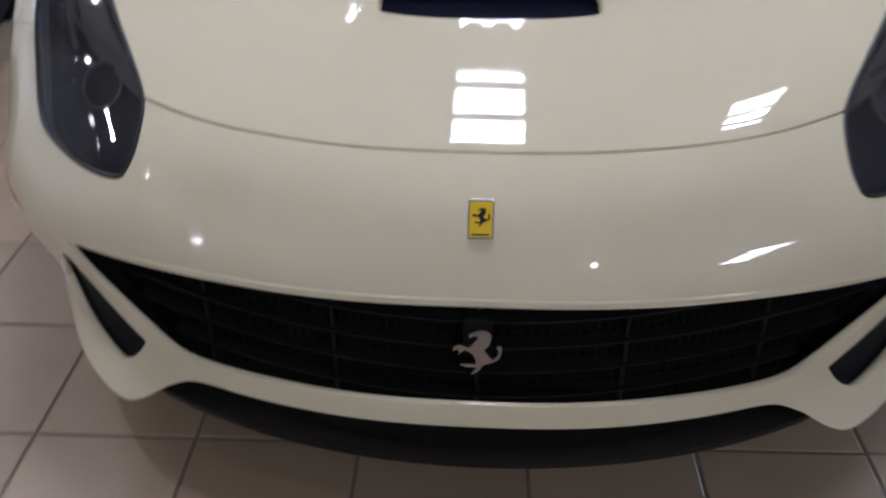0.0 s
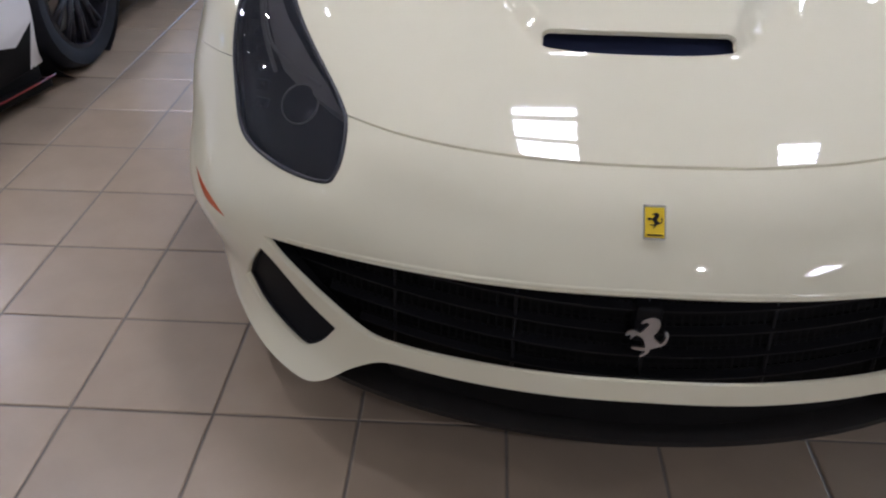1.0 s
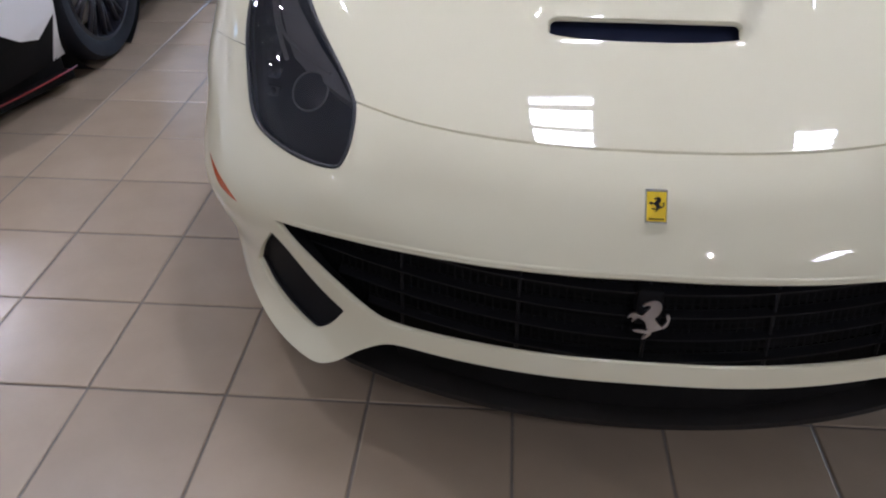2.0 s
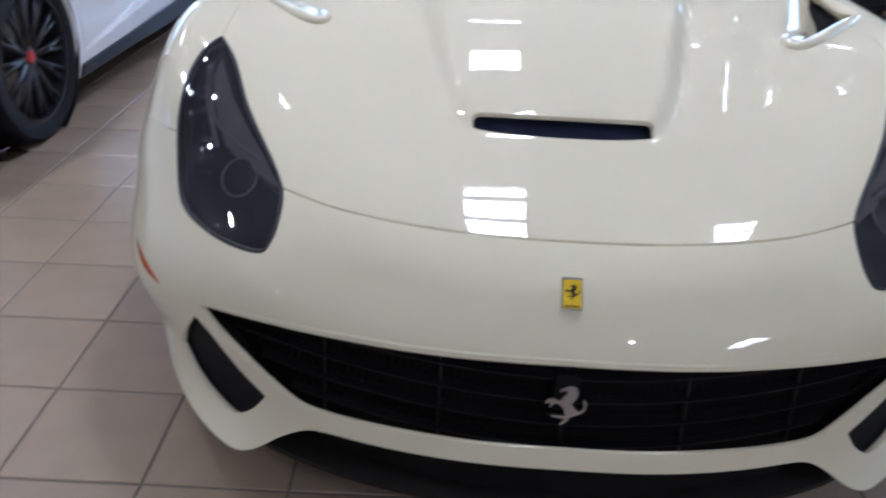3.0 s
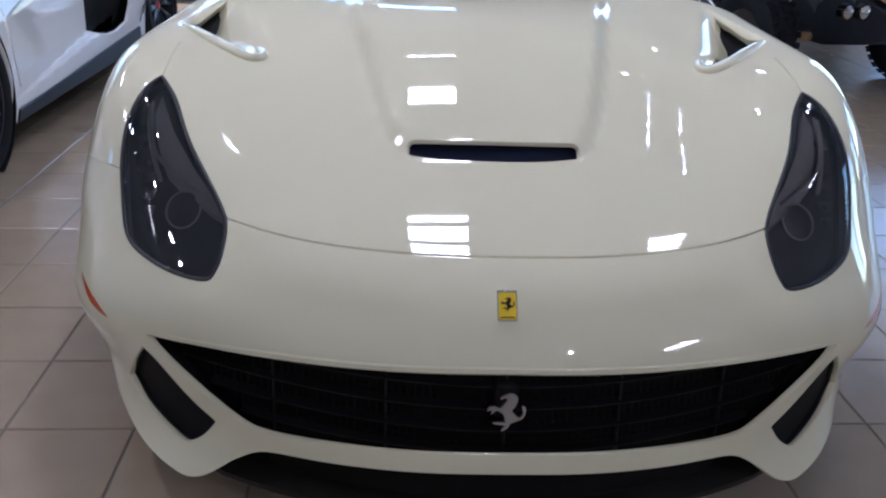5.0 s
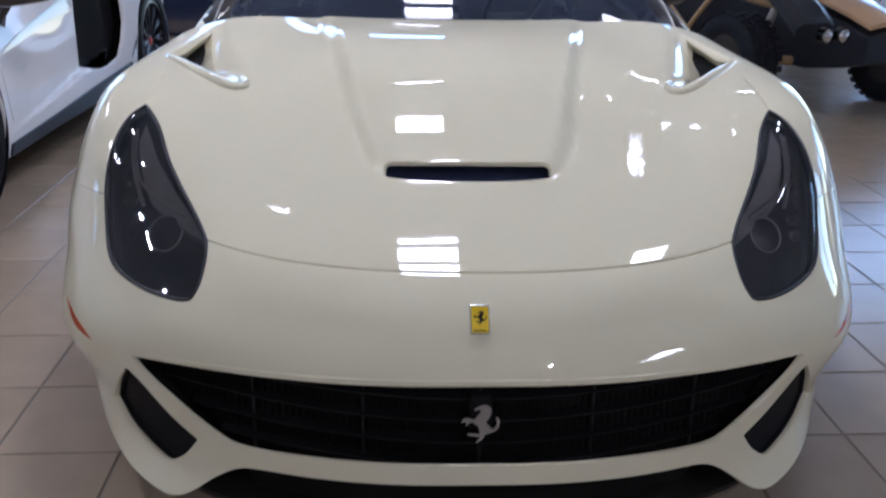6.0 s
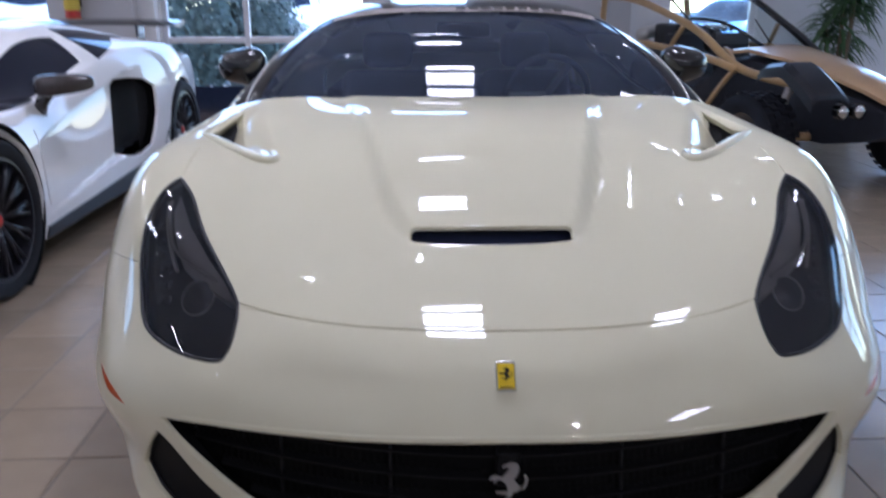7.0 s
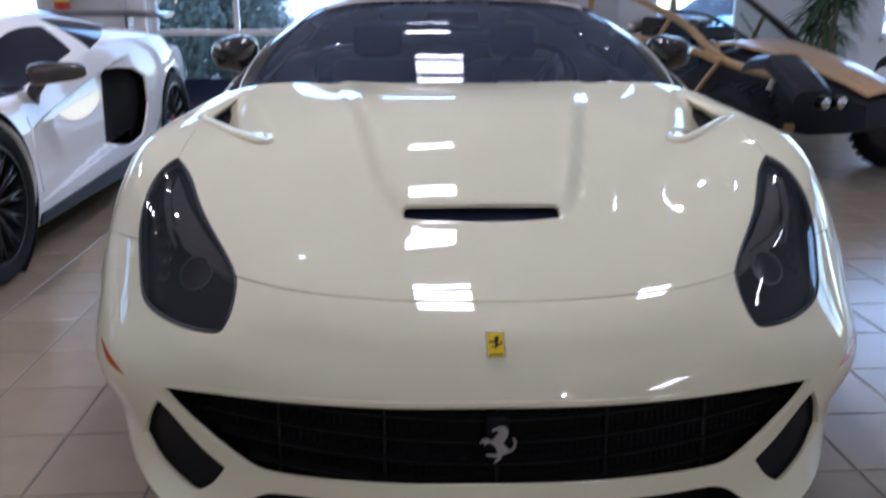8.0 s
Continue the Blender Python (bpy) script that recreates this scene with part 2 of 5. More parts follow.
def lathe(profile, steps=48, axis="X", closed=False):
    """Turns a profile of (radius, along) round an axis."""
    verts, faces = [], []
    n = len(profile)
    for k in range(steps):
        w = 2 * math.pi * k / steps
        for r, a in profile:
            c, s = r * math.cos(w), r * math.sin(w)
            verts.append({"X": (a, c, s), "Y": (c, a, s), "Z": (c, s, a)}[axis])
    for k in range(steps):
        j = (k + 1) % steps
        for i in range(n if closed else n - 1):
            q = (i + 1) % n
            faces.append((k * n + i, j * n + i, j * n + q, k * n + q))
    bm = bmesh.new()
    vs = [bm.verts.new(v) for v in verts]
    for f in faces:
        bm.faces.new([vs[k] for k in f])
    bmesh.ops.remove_doubles(bm, verts=bm.verts, dist=1e-5)
    bmesh.ops.recalc_face_normals(bm, faces=bm.faces)
    return smooth(bm, 40)


def prism(outline, depth, bevel=0.0, axis="Y"):
    """A plate from a flat outline of (a, b), depth thick: axis Y: in x and z; X: in y and z; Z: in x and y."""
    bm = bmesh.new()
    at = {"Y": lambda a, b, d: (a, d, b), "X": lambda a, b, d: (d, a, b), "Z": lambda a, b, d: (a, b, d)}[axis]
    lo = [bm.verts.new(at(a, b, 0)) for a, b in outline]
    hi = [bm.verts.new(at(a, b, depth)) for a, b in outline]
    f = [bm.faces.new(lo), bm.faces.new(hi[::-1])]
    n = len(outline)
    for i in range(n):
        f.append(bm.faces.new((lo[i], hi[i], hi[(i + 1) % n], lo[(i + 1) % n])))
    bmesh.ops.recalc_face_normals(bm, faces=bm.faces)
    if bevel:
        bmesh.ops.bevel(bm, geom=list(bm.edges), offset=bevel, segments=2, affect="EDGES", profile=0.5)
    return bm


def curve2(points, steps=8, closed=True):
    """A smooth closed outline through points; a point with a third value is a corner."""
    runs, cur = [], []
    pts = list(points)
    corners = [i for i, p in enumerate(pts) if len(p) > 2]
    if not corners:
        n = len(pts)
        ext = [p[:2] for p in pts[-3:] + pts + pts[:4]]
        s = np.arange(3, 3 + n, 1 / steps)
        return spline(np.array(ext), s)
    c0 = corners[0]
    pts = pts[c0:] + pts[:c0] + [pts[c0]]
    for p in pts:
        cur.append(p[:2])
        if len(p) > 2 and len(cur) > 1:
            runs.append(cur)
            cur = [p[:2]]
    out = []
    for r in runs:
        if len(r) == 2:
            out.append(np.linspace(r[0], r[1], steps + 1)[:-1])
        else:
            out.append(spline(np.array(r), np.arange(0, len(r) - 1, 1 / steps)))
    return np.concatenate(out)


# control rows of the front body shell, centre to side, from the lower lip up over the nose to the cowl
ROW_SKIRT = ((0, -.115, .19), (.2, -.10, .18), (.42, -.04, .15), (.57, 0, .13), (.70, .10, .13), (.80, .24, .14), (.89, .43, .15), (.95, .70, .17))
ROW_LIP = ((0, -.124, .287), (.2, -.105, .28), (.42, -.038, .258), (.56, .043, .24), (.69, .14, .24), (.818, .268, .25), (.930, .455, .25), (.97, .72, .26))
ROW_MOUTH = ((0, -.058, .420), (.2, -.048, .418), (.42, -.003, .41), (.57, .05, .40), (.69, .122, .387), (.845, .248, .37), (.962, .445, .36), (.987, .72, .35))
ROW_NOSE = ((0, 0, .499), (.2, .012, .50), (.42, .06, .505), (.57, .11, .51), (.70, .20, .505), (.845, .32, .49), (.962, .50, .47), (.998, .75, .44))
ROW_SEAM = ((0, .100, .573), (.2, .11, .576), (.40, .15, .586), (.54, .21, .60), (.70, .30, .61), (.855, .42, .595), (.968, .56, .55), (.996, .80, .50))
ROW_LAMP = ((0, .371, .683), (.2, .375, .682), (.40, .385, .684), (.60, .40, .698), (.745, .45, .715), (.885, .54, .70), (.975, .67, .63), (.995, .86, .56))
ROW_ARCH = ((0, .64, .790), (.2, .64, .787), (.41, .645, .784), (.60, .65, .792), (.755, .66, .806), (.892, .70, .80), (.974, .79, .71), (.995, .92, .61))
ROW_CREST = ((0, .92, .888), (.21, .92, .885), (.42, .915, .880), (.60, .91, .862), (.76, .90, .857), (.90, .91, .84), (.975, .95, .74), (.996, 1.0, .64))
ROW_COWL = ((0, 1.29, .937), (.22, 1.29, .939), (.44, 1.30, .945), (.63, 1.32, .946), (.77, 1.30, .922), (.89, 1.25, .862), (.965, 1.2, .75), (.985, 1.15, .66))
SHELL = np.array([ROW_SKIRT, ROW_LIP, ROW_MOUTH, ROW_NOSE, ROW_SEAM, ROW_LAMP, ROW_ARCH, ROW_CREST, ROW_COWL], float)
SHELL = np.concatenate([SHELL[:, :0:-1] * (-1, 1, 1), SHELL], 1)


def bend(points):
    """Second derivatives of the natural cubic spline through points at 0, 1, 2 ..."""
    n = len(points)
    a = np.diag(np.full(n, 4.0)) + np.diag(np.ones(n - 1), 1) + np.diag(np.ones(n - 1), -1)
    a[0, :2], a[-1, -2:] = (1, 0), (0, 1)
    b = np.zeros_like(points)
    b[1:-1] = 6 * (points[:-2] - 2 * points[1:-1] + points[2:])
    return np.linalg.solve(a, b.reshape(n, -1)).reshape(points.shape)


def spline(points, s):
    """The natural cubic spline through points (n, ...), at the parameters s (m,)."""
    points, s = np.asarray(points, float), np.asarray(s, float)
    m, i = bend(points), np.clip(s.astype(int), 0, len(points) - 2)
    q = (s - i).reshape(-1, *[1] * (points.ndim - 1))
    p = 1 - q
    return p * points[i] + q * points[i + 1] + ((p ** 3 - p) * m[i] + (q ** 3 - q) * m[i + 1]) / 6


def shell(u, v):
    """The body's front skin: u from -7 (one flank) to 7 (the other), v from 0 (lower lip) to 8 (cowl)."""
    u, v = np.asarray(u, float), np.asarray(v, float)
    cols = spline(SHELL.transpose(1, 0, 2).reshape(15, -1), u + 7).reshape(len(u), 9, 3)
    out = np.empty((len(u), 3))
    m = bend(SHELL)
    mc = spline(m.transpose(1, 0, 2).reshape(15, -1), u + 7).reshape(len(u), 9, 3)
    i = np.clip(v.astype(int), 0, 7)
    q = (v - i)[:, None]
    p, k = 1 - q, np.arange(len(u))
    out = p * cols[k, i] + q * cols[k, i + 1] + ((p ** 3 - p) * mc[k, i] + (q ** 3 - q) * mc[k, i + 1]) / 6
    # bulge behind the bonnet vent, and the hollow beside the air bridge
    x, y = np.abs(out[:, 0]), out[:, 1]
    rise = np.clip((y - .364) / .040, 0, 1)
    rise = rise * rise * (3 - 2 * rise)
    fade = np.clip((1.5 - y) / .7, 0, 1)
    flare = .195 + .05 * (1 - np.exp(-np.clip(y - .36, 0, 2) / .07)) + .21 * (y - .42)
    edge = np.clip((flare - x) / .048, 0, 1)
    out[:, 2] += (.018 * rise + .008 * (1 - np.exp(-np.clip(y - .40, 0, 2) / .15))) * fade * edge * edge * (3 - 2 * edge)
    near_slot = np.clip(y - .318, 0, .05)
    out[:, 2] += .5 * near_slot ** 2 * edge
    # soft step down outside the raised middle of the bonnet, levelling out again towards the lamps
    ease = lambda d: np.clip(d, 0, 1) ** 2 * (3 - 2 * np.clip(d, 0, 1))
    off = x - (.292 + .25 * (y - .35))
    out[:, 2] -= .0065 * ease(off / .13) * (1 - ease((off - .11) / .22)) * ease((y - .22) / .25) * ease((1.15 - y) / .3)
    # the bonnet dips towards the three-cornered air duct beside the wing
    def beyond(ax, ay, bx, by, ramp):
        d = ((bx - ax) * (y - ay) - (by - ay) * (x - ax)) / math.hypot(bx - ax, by - ay)
        d = np.clip(d / ramp, 0, 1)
        return d * d * (3 - 2 * d)
    out[:, 2] -= .075 * beyond(.505, .695, .80, .955, .09) * beyond(.71, 1.29, .485, .68, .14) * beyond(.815, .965, .735, 1.245, .06)
    return out

# ---- the showroom ----
X0, X1, Y0, Y1 = -9.0, 8.0, -9.0, 7.6
floor = tagged(part("floor", boxed(X0 - .2, X1 + .2, Y0 - .2, Y1 + .2, -.15, -.0025), GROUT), "beige glazed ceramic tile floor with grey grout", "floor", kind="structure")
ceiling = tagged(part("ceiling", boxed(X0 - .2, X1 + .2, Y0 - .2, Y1 + .2, CEILING, CEILING + .2), CEIL), "plain white showroom ceiling", "ceiling", kind="structure")


def pierced(name, axis, at, thick, lo, hi, openings, mat):
    """A wall along x (axis 'x') or y, with window openings (from, to, sill, head) that go through it."""
    bm = bmesh.new()
    cuts = sorted(openings)
    edge = lo
    put = (lambda a, b, z0, z1: box(bm, a, b, at, at + thick, z0, z1)) if axis == "x" else (lambda a, b, z0, z1: box(bm, at, at + thick, a, b, z0, z1))
    for a, b, sill, head in cuts:
        put(edge, a, 0, CEILING)
        put(a, b, 0, sill)
        put(a, b, head, CEILING)
        edge = b
    put(edge, hi, 0, CEILING)
    return tagged(part(name, bm, mat), "painted showroom wall with large windows", "wall", kind="structure")


WINDOWS = [(-7.6, -4.05, .30, 3.29), (-2.97, -.80, .10, 3.29), (-.62, .30, .10, 3.29), (2.36, 3.32, .80, 3.29), (4.85, 7.4, .83, 3.29)]
EAST = [(2.8, 3.7, .5, 2.9), (4.1, 5.0, .15, 2.9), (5.4, 7.2, .15, 2.9)]
WEST = [(3.2, 3.9, 1.9, 2.5)]
pierced("wall_north", "x", Y1, .22, X0, X1, WINDOWS, WALL)
pierced("wall_east", "y", X1, .22, Y0, Y1, EAST, WALL)
pierced("wall_west", "y", X0 - .22, .22, Y0, Y1, WEST, WALL)
tagged(part("wall_south", boxed(X0, X1, Y0 - .2, Y0, 0, CEILING), WALL), "plain painted showroom wall", "wall", kind="structure")


def window(name, axis, at, a, b, sill, head, bars, mullions):
    """A framed window: outer frame, mullions, transoms and panes between them."""
    w = tagged(new(name), "white framed showroom window with clear panes", "window", kind="structure")
    mk = (lambda x0, x1, y0, y1, z0, z1: boxed(x0, x1, at + y0, at + y1, z0, z1, .006)) if axis == "x" else (lambda x0, x1, y0, y1, z0, z1: boxed(at + y0, at + y1, x0, x1, z0, z1, .006))
    f = .055
    for x0, x1, z0, z1 in ((a, a + f, sill, head), (b - f, b, sill, head), (a + f, b - f, sill, sill + f), (a + f, b - f, head - f, head)):
        part("window_frame", mk(x0, x1, .05, .13, z0, z1), FRAME, w)
    part("window_sill", mk(a, b, -.07, .048, sill - .035, sill), FRAME, w)
    xs = [a + f] + [m for m in mullions] + [b - f]
    zs = [sill + f] + list(bars) + [head - f]
    for m in mullions:
        part("mullion", mk(m - .028, m + .028, .06, .12, sill + f, head - f), FRAME, w)
    for z in bars:
        for x0, x1 in zip(xs, xs[1:]):
            part("transom", mk(x0 + (.028 if x0 in mullions else 0), x1 - (.028 if x1 in mullions else 0), .064, .116, z - .03, z + .03), FRAME, w)
    for x0, x1 in zip(xs, xs[1:]):
        for z0, z1 in zip(zs, zs[1:]):
            p = part("pane", mk(x0, x1, .085, .093, z0, z1), PANE, w)
            p.visible_shadow = False
    return w


for i, (a, b, s, h) in enumerate(WINDOWS):
    window("window_%d" % (i + 1), "x", Y1, a, b, s, h, (.89,) if s < .5 else (), ((-2.08,) if i == 1 else ((a + b) / 2,) if i in (0, 4) else ()))
for i, (a, b, s, h) in enumerate(EAST):
    window("window_%d" % (i + 6), "y", X1, a, b, s, h, (1.6,), ((a + b) / 2,))
for i, (a, b, s, h) in enumerate(WEST):
    window("window_%d" % (i + 10), "y", X0 - .18, a, b, s, h, (1.6,), ((a + b) / 2,))

# dark glossy panel under the low windows, added in place of a dark car
tagged(part("trim", boxed(-2.97, .30, Y1 - .10, Y1 - .075, 0, .42, .006), DARK_PANEL), "dark blue plinth under the low windows", "plinth", kind="structure")
# grey column in front of the glass, pale casing beside it
tagged(part("pillar", boxed(-4.02, -3.16, Y1 - .25, Y1 - .003, 0, CEILING, .01), PILLAR), "square grey painted column against the window wall", "column", kind="structure")
tagged(part("trim", boxed(-3.157, -2.98, Y1 - .12, Y1 - .003, 0, CEILING, .006), WALL), "white casing beside the column", "trim", kind="structure")
tagged(part("pillar", boxed(.32, 1.95, Y1 - .15, Y1 - .003, 0, CEILING, .01), PILLAR), "square grey painted column between the windows", "column", kind="structure")


def troffer(x, y, wide, bands):
    """A recessed fluorescent ceiling light round (x, y): lit bands (from, to along y) between white cross louvres."""
    t = thing("ceiling_light", "fluorescent ceiling light with white louvres, lit", "ceiling light", "ceiling lights", (x, y, CEILING))
    w, lo, hi = wide / 2, bands[0][0] - .03, bands[-1][1] + .03
    for a in ((-w - .03, w + .03, lo - .03, lo), (-w - .03, w + .03, hi, hi + .03), (-w - .03, -w, lo, hi), (w, w + .03, lo, hi)):
        part("frame", boxed(*a, -.045, -.002, .003), FRAME, t)
    for a, b in bands:
        part("diffuser", boxed(-w + .004, w - .004, a, b, -.018, -.006), TUBE_LIGHT, t)
    for (_, a), (b, _) in zip(bands, bands[1:]):
        part("louvre", boxed(-w + .002, w - .002, a + .004, b - .004, -.04, -.008, .003), FRAME, t)


def spotlight(x, y, power, aim, cone):
    """A small round ceiling spotlight that throws a cone of light."""
    t = thing("ceiling_spotlight", "small round recessed spotlight, lit", "spotlight", "ceiling spotlights", (x, y, CEILING))
    part("trim_ring", lathe([(.05, -.004), (.055, -.014), (.075, -.012), (.08, -.002)], 28, "Z"), FRAME, t)
    part("bulb", lathe([(0, -.008), (.03, -.009), (.049, -.006), (.05, -.003)], 24, "Z"), SPOT_LIGHT, t)
    if power:
        lamp = new("spot", bpy.data.lights.new("spot", "SPOT"))
        lamp.data.energy, lamp.data.spot_size, lamp.data.spot_blend, lamp.data.shadow_soft_size = power, radians(cone), .8, .05
        lamp.data.color = (1, .97, .93)
        lamp.matrix_world = look((x, y, CEILING - .03), aim)


LONG = ((-.39, -.27), (-.18, -.06), (.03, .15), (.24, .36))
SMALL = ((-.08, -.02), (.02, .08))
for x, y in ((-5.2, 2.6), (-5.8, 5.2), (4.7, -3.9)):
    troffer(x, y, .50, LONG)
troffer(-.03, 1.76, .46, ((-.48, -.32), (-.29, -.12), (-.02, .28), (.37, .46)))
troffer(-.12, 3.06, .42, ((-.08, .04), (.42, .45)))
troffer(1.78, 1.58, .32, ((-.24, -.20), (-.14, -.02), (.03, .22)))
for x, y, wide_, band in ((-1.08, 2.82, .045, ((-.04, -.01), (.01, .03))), (1.90, 3.24, .04, ((-.06, -.03), (-.01, .02), (.04, .06))), (1.56, 3.46, .04, ((-.02, .02),)), (2.7, 5.4, .1, SMALL), (5.15, 1.5, .20, ((-.2, -.09), (-.05, .06), (.10, .2))), (2.96, 3.14, .1, SMALL), (-4.9, -1.2, .16, SMALL)):
    troffer(x, y, wide_, band)
NONE = (0, (0, 0, 0), 0)
for x, y, power, aim, cone in ((1.7, -4.0, 68, (1.2, .2, .1), 95), (-6.0, -4.6, 16, (-1.2, .4, .2), 95), (-6.5, .9, 80, (-2.2, 1.6, 0), 95), (-3.0, 2.0, 95, (-1.7, 2.2, 0), 95),
                               (-6.9, 1.95, *NONE), (-8.25, 1.7, *NONE), (-8.6, 1.3, *NONE), (-2.56, 3.16, *NONE), (-2.77, 2.8, *NONE),
                               # unseen pair near the south wall, added to brighten the coupe's front
                               (2.4, -8.5, 170, (.2, .6, .9), 34), (-2.6, -8.5, 170, (-.2, .6, .9), 34)):
    spotlight(x, y, power, aim, cone)

# ---- the white sports coupe ----
from mathutils.geometry import delaunay_2d_cdt

coupe = thing("sports_coupe", "ivory white sports coupe with black grille on the tiles", "car")

LAMP_LINE = curve2([(2.98, 4.0, 1), (2.92, 3.65), (2.86, 3.36), (2.86, 3.17), (2.97, 3.05), (3.45, 3.02), (3.88, 3.07), (4.25, 3.2), (4.48, 3.5), (4.56, 4.1), (4.49, 4.65), (4.36, 5.2), (4.22, 5.58), (4.04, 5.82, 1), (3.77, 5.59), (3.53, 5.32), (3.27, 4.86), (3.11, 4.4)])
MOUTH_LINE = curve2([(3.99, 2.02, 1), (2.8, 2.05), (1.4, 2.01), (0, 2.02), (-1.4, 2.01), (-2.8, 2.05), (-3.99, 2.02, 1), (-3.69, 1.75), (-3.3, 1.53), (-2.92, 1.36), (-2.46, 1.19), (-2.05, 1.11), (-1, 1.08), (0, 1.09), (1, 1.08), (2.05, 1.11), (2.46, 1.19), (2.92, 1.36), (3.3, 1.53), (3.69, 1.75)])
VENT_LINE = curve2([(4.09, 1.80, 1), (4.37, 1.38), (4.64, .86, 1), (4.40, .69), (4.13, .62), (3.79, .57), (3.50, .53), (3.33, .57), (3.10, .77), (2.92, .99), (2.88, 1.07), (3.08, 1.15), (3.37, 1.29), (3.66, 1.49), (3.9, 1.68)])
SCOOP_LINE = curve2([(.925, 5.07), (.87, 5.112), (.45, 5.112), (0, 5.112), (-.45, 5.112), (-.87, 5.112), (-.925, 5.07), (-.85, 5.008), (-.4, 4.98), (0, 4.975), (.4, 4.98), (.85, 5.008)])
MARK_LINE = curve2([(4.63, 2.06, 1), (4.97, 2.19), (5.28, 2.5, 1), (4.90, 2.29)])
UNDER_LINE = np.concatenate([[(-7, -1), (-7, 0)], spline(np.array([(-3.45, 0), (-3.1, .08), (-2.7, .42), (-2.4, .66), (-2.08, .82), (-1.55, .8), (-.8, .78), (0, .79), (.8, .78), (1.55, .8), (2.08, .82), (2.4, .66), (2.7, .42), (3.1, .08), (3.45, 0)]), np.arange(0, 14.01, .125)), [(7, 0), (7, -1)]])
BRIDGE_LINE = curve2([(3.0, 6.60), (3.12, 6.56), (3.5, 6.78), (3.92, 7.04), (4.2, 7.2, 1), (3.98, 7.5), (3.72, 7.76, 1), (3.45, 7.2)])
flip = lambda line: line[::-1] * (-1, 1)


def ribbon(points, half):
    """A narrow strip along a line, for the gap between two panels."""
    p = np.array(points, float)
    d = np.gradient(p, axis=0)
    d /= np.linalg.norm(d, axis=1)[:, None]
    n = np.stack([-d[:, 1], d[:, 0]], 1) * half
    return np.concatenate([p + n, (p - n)[::-1]])


def inside(poly, pts):
    x, y = pts[:, 0], pts[:, 1]
    odd = np.zeros(len(pts), bool)
    for (ax, ay), (bx, by) in zip(poly, np.roll(poly, -1, 0)):
        if ay != by:
            odd ^= ((ay > y) != (by > y)) & (x < (bx - ax) * (y - ay) / (by - ay) + ax)
    return odd


SEAM_GAP = ribbon(spline(np.array([(-2.97, 4.02), (-2.2, 4.01), (-1.2, 4.01), (0, 4.02), (1.2, 4.01), (2.2, 4.01), (2.97, 4.02)]), np.arange(0, 6.01, .1)), .014)
SIDE_GAP = ribbon(spline(np.array([(4.03, 5.80), (4.05, 6.3), (4.05, 6.72)]), np.arange(0, 2.01, .1)), .012)
WING_GAP = ribbon(spline(np.array([(4.54, 4.3), (5.05, 4.4), (6, 4.7), (7.2, 4.8)]), np.arange(0, 3.01, .1)), .006)
HOLES = {"mouth": [MOUTH_LINE], "vent": [VENT_LINE, flip(VENT_LINE)], "scoop": [SCOOP_LINE], "mark": [MARK_LINE, flip(MARK_LINE)],
         "lamp_left": [flip(LAMP_LINE)], "lamp_right": [LAMP_LINE], "under": [UNDER_LINE], "bridge": [BRIDGE_LINE, flip(BRIDGE_LINE)],
         "gap": [SEAM_GAP, SIDE_GAP, flip(SIDE_GAP), WING_GAP, flip(WING_GAP)]}



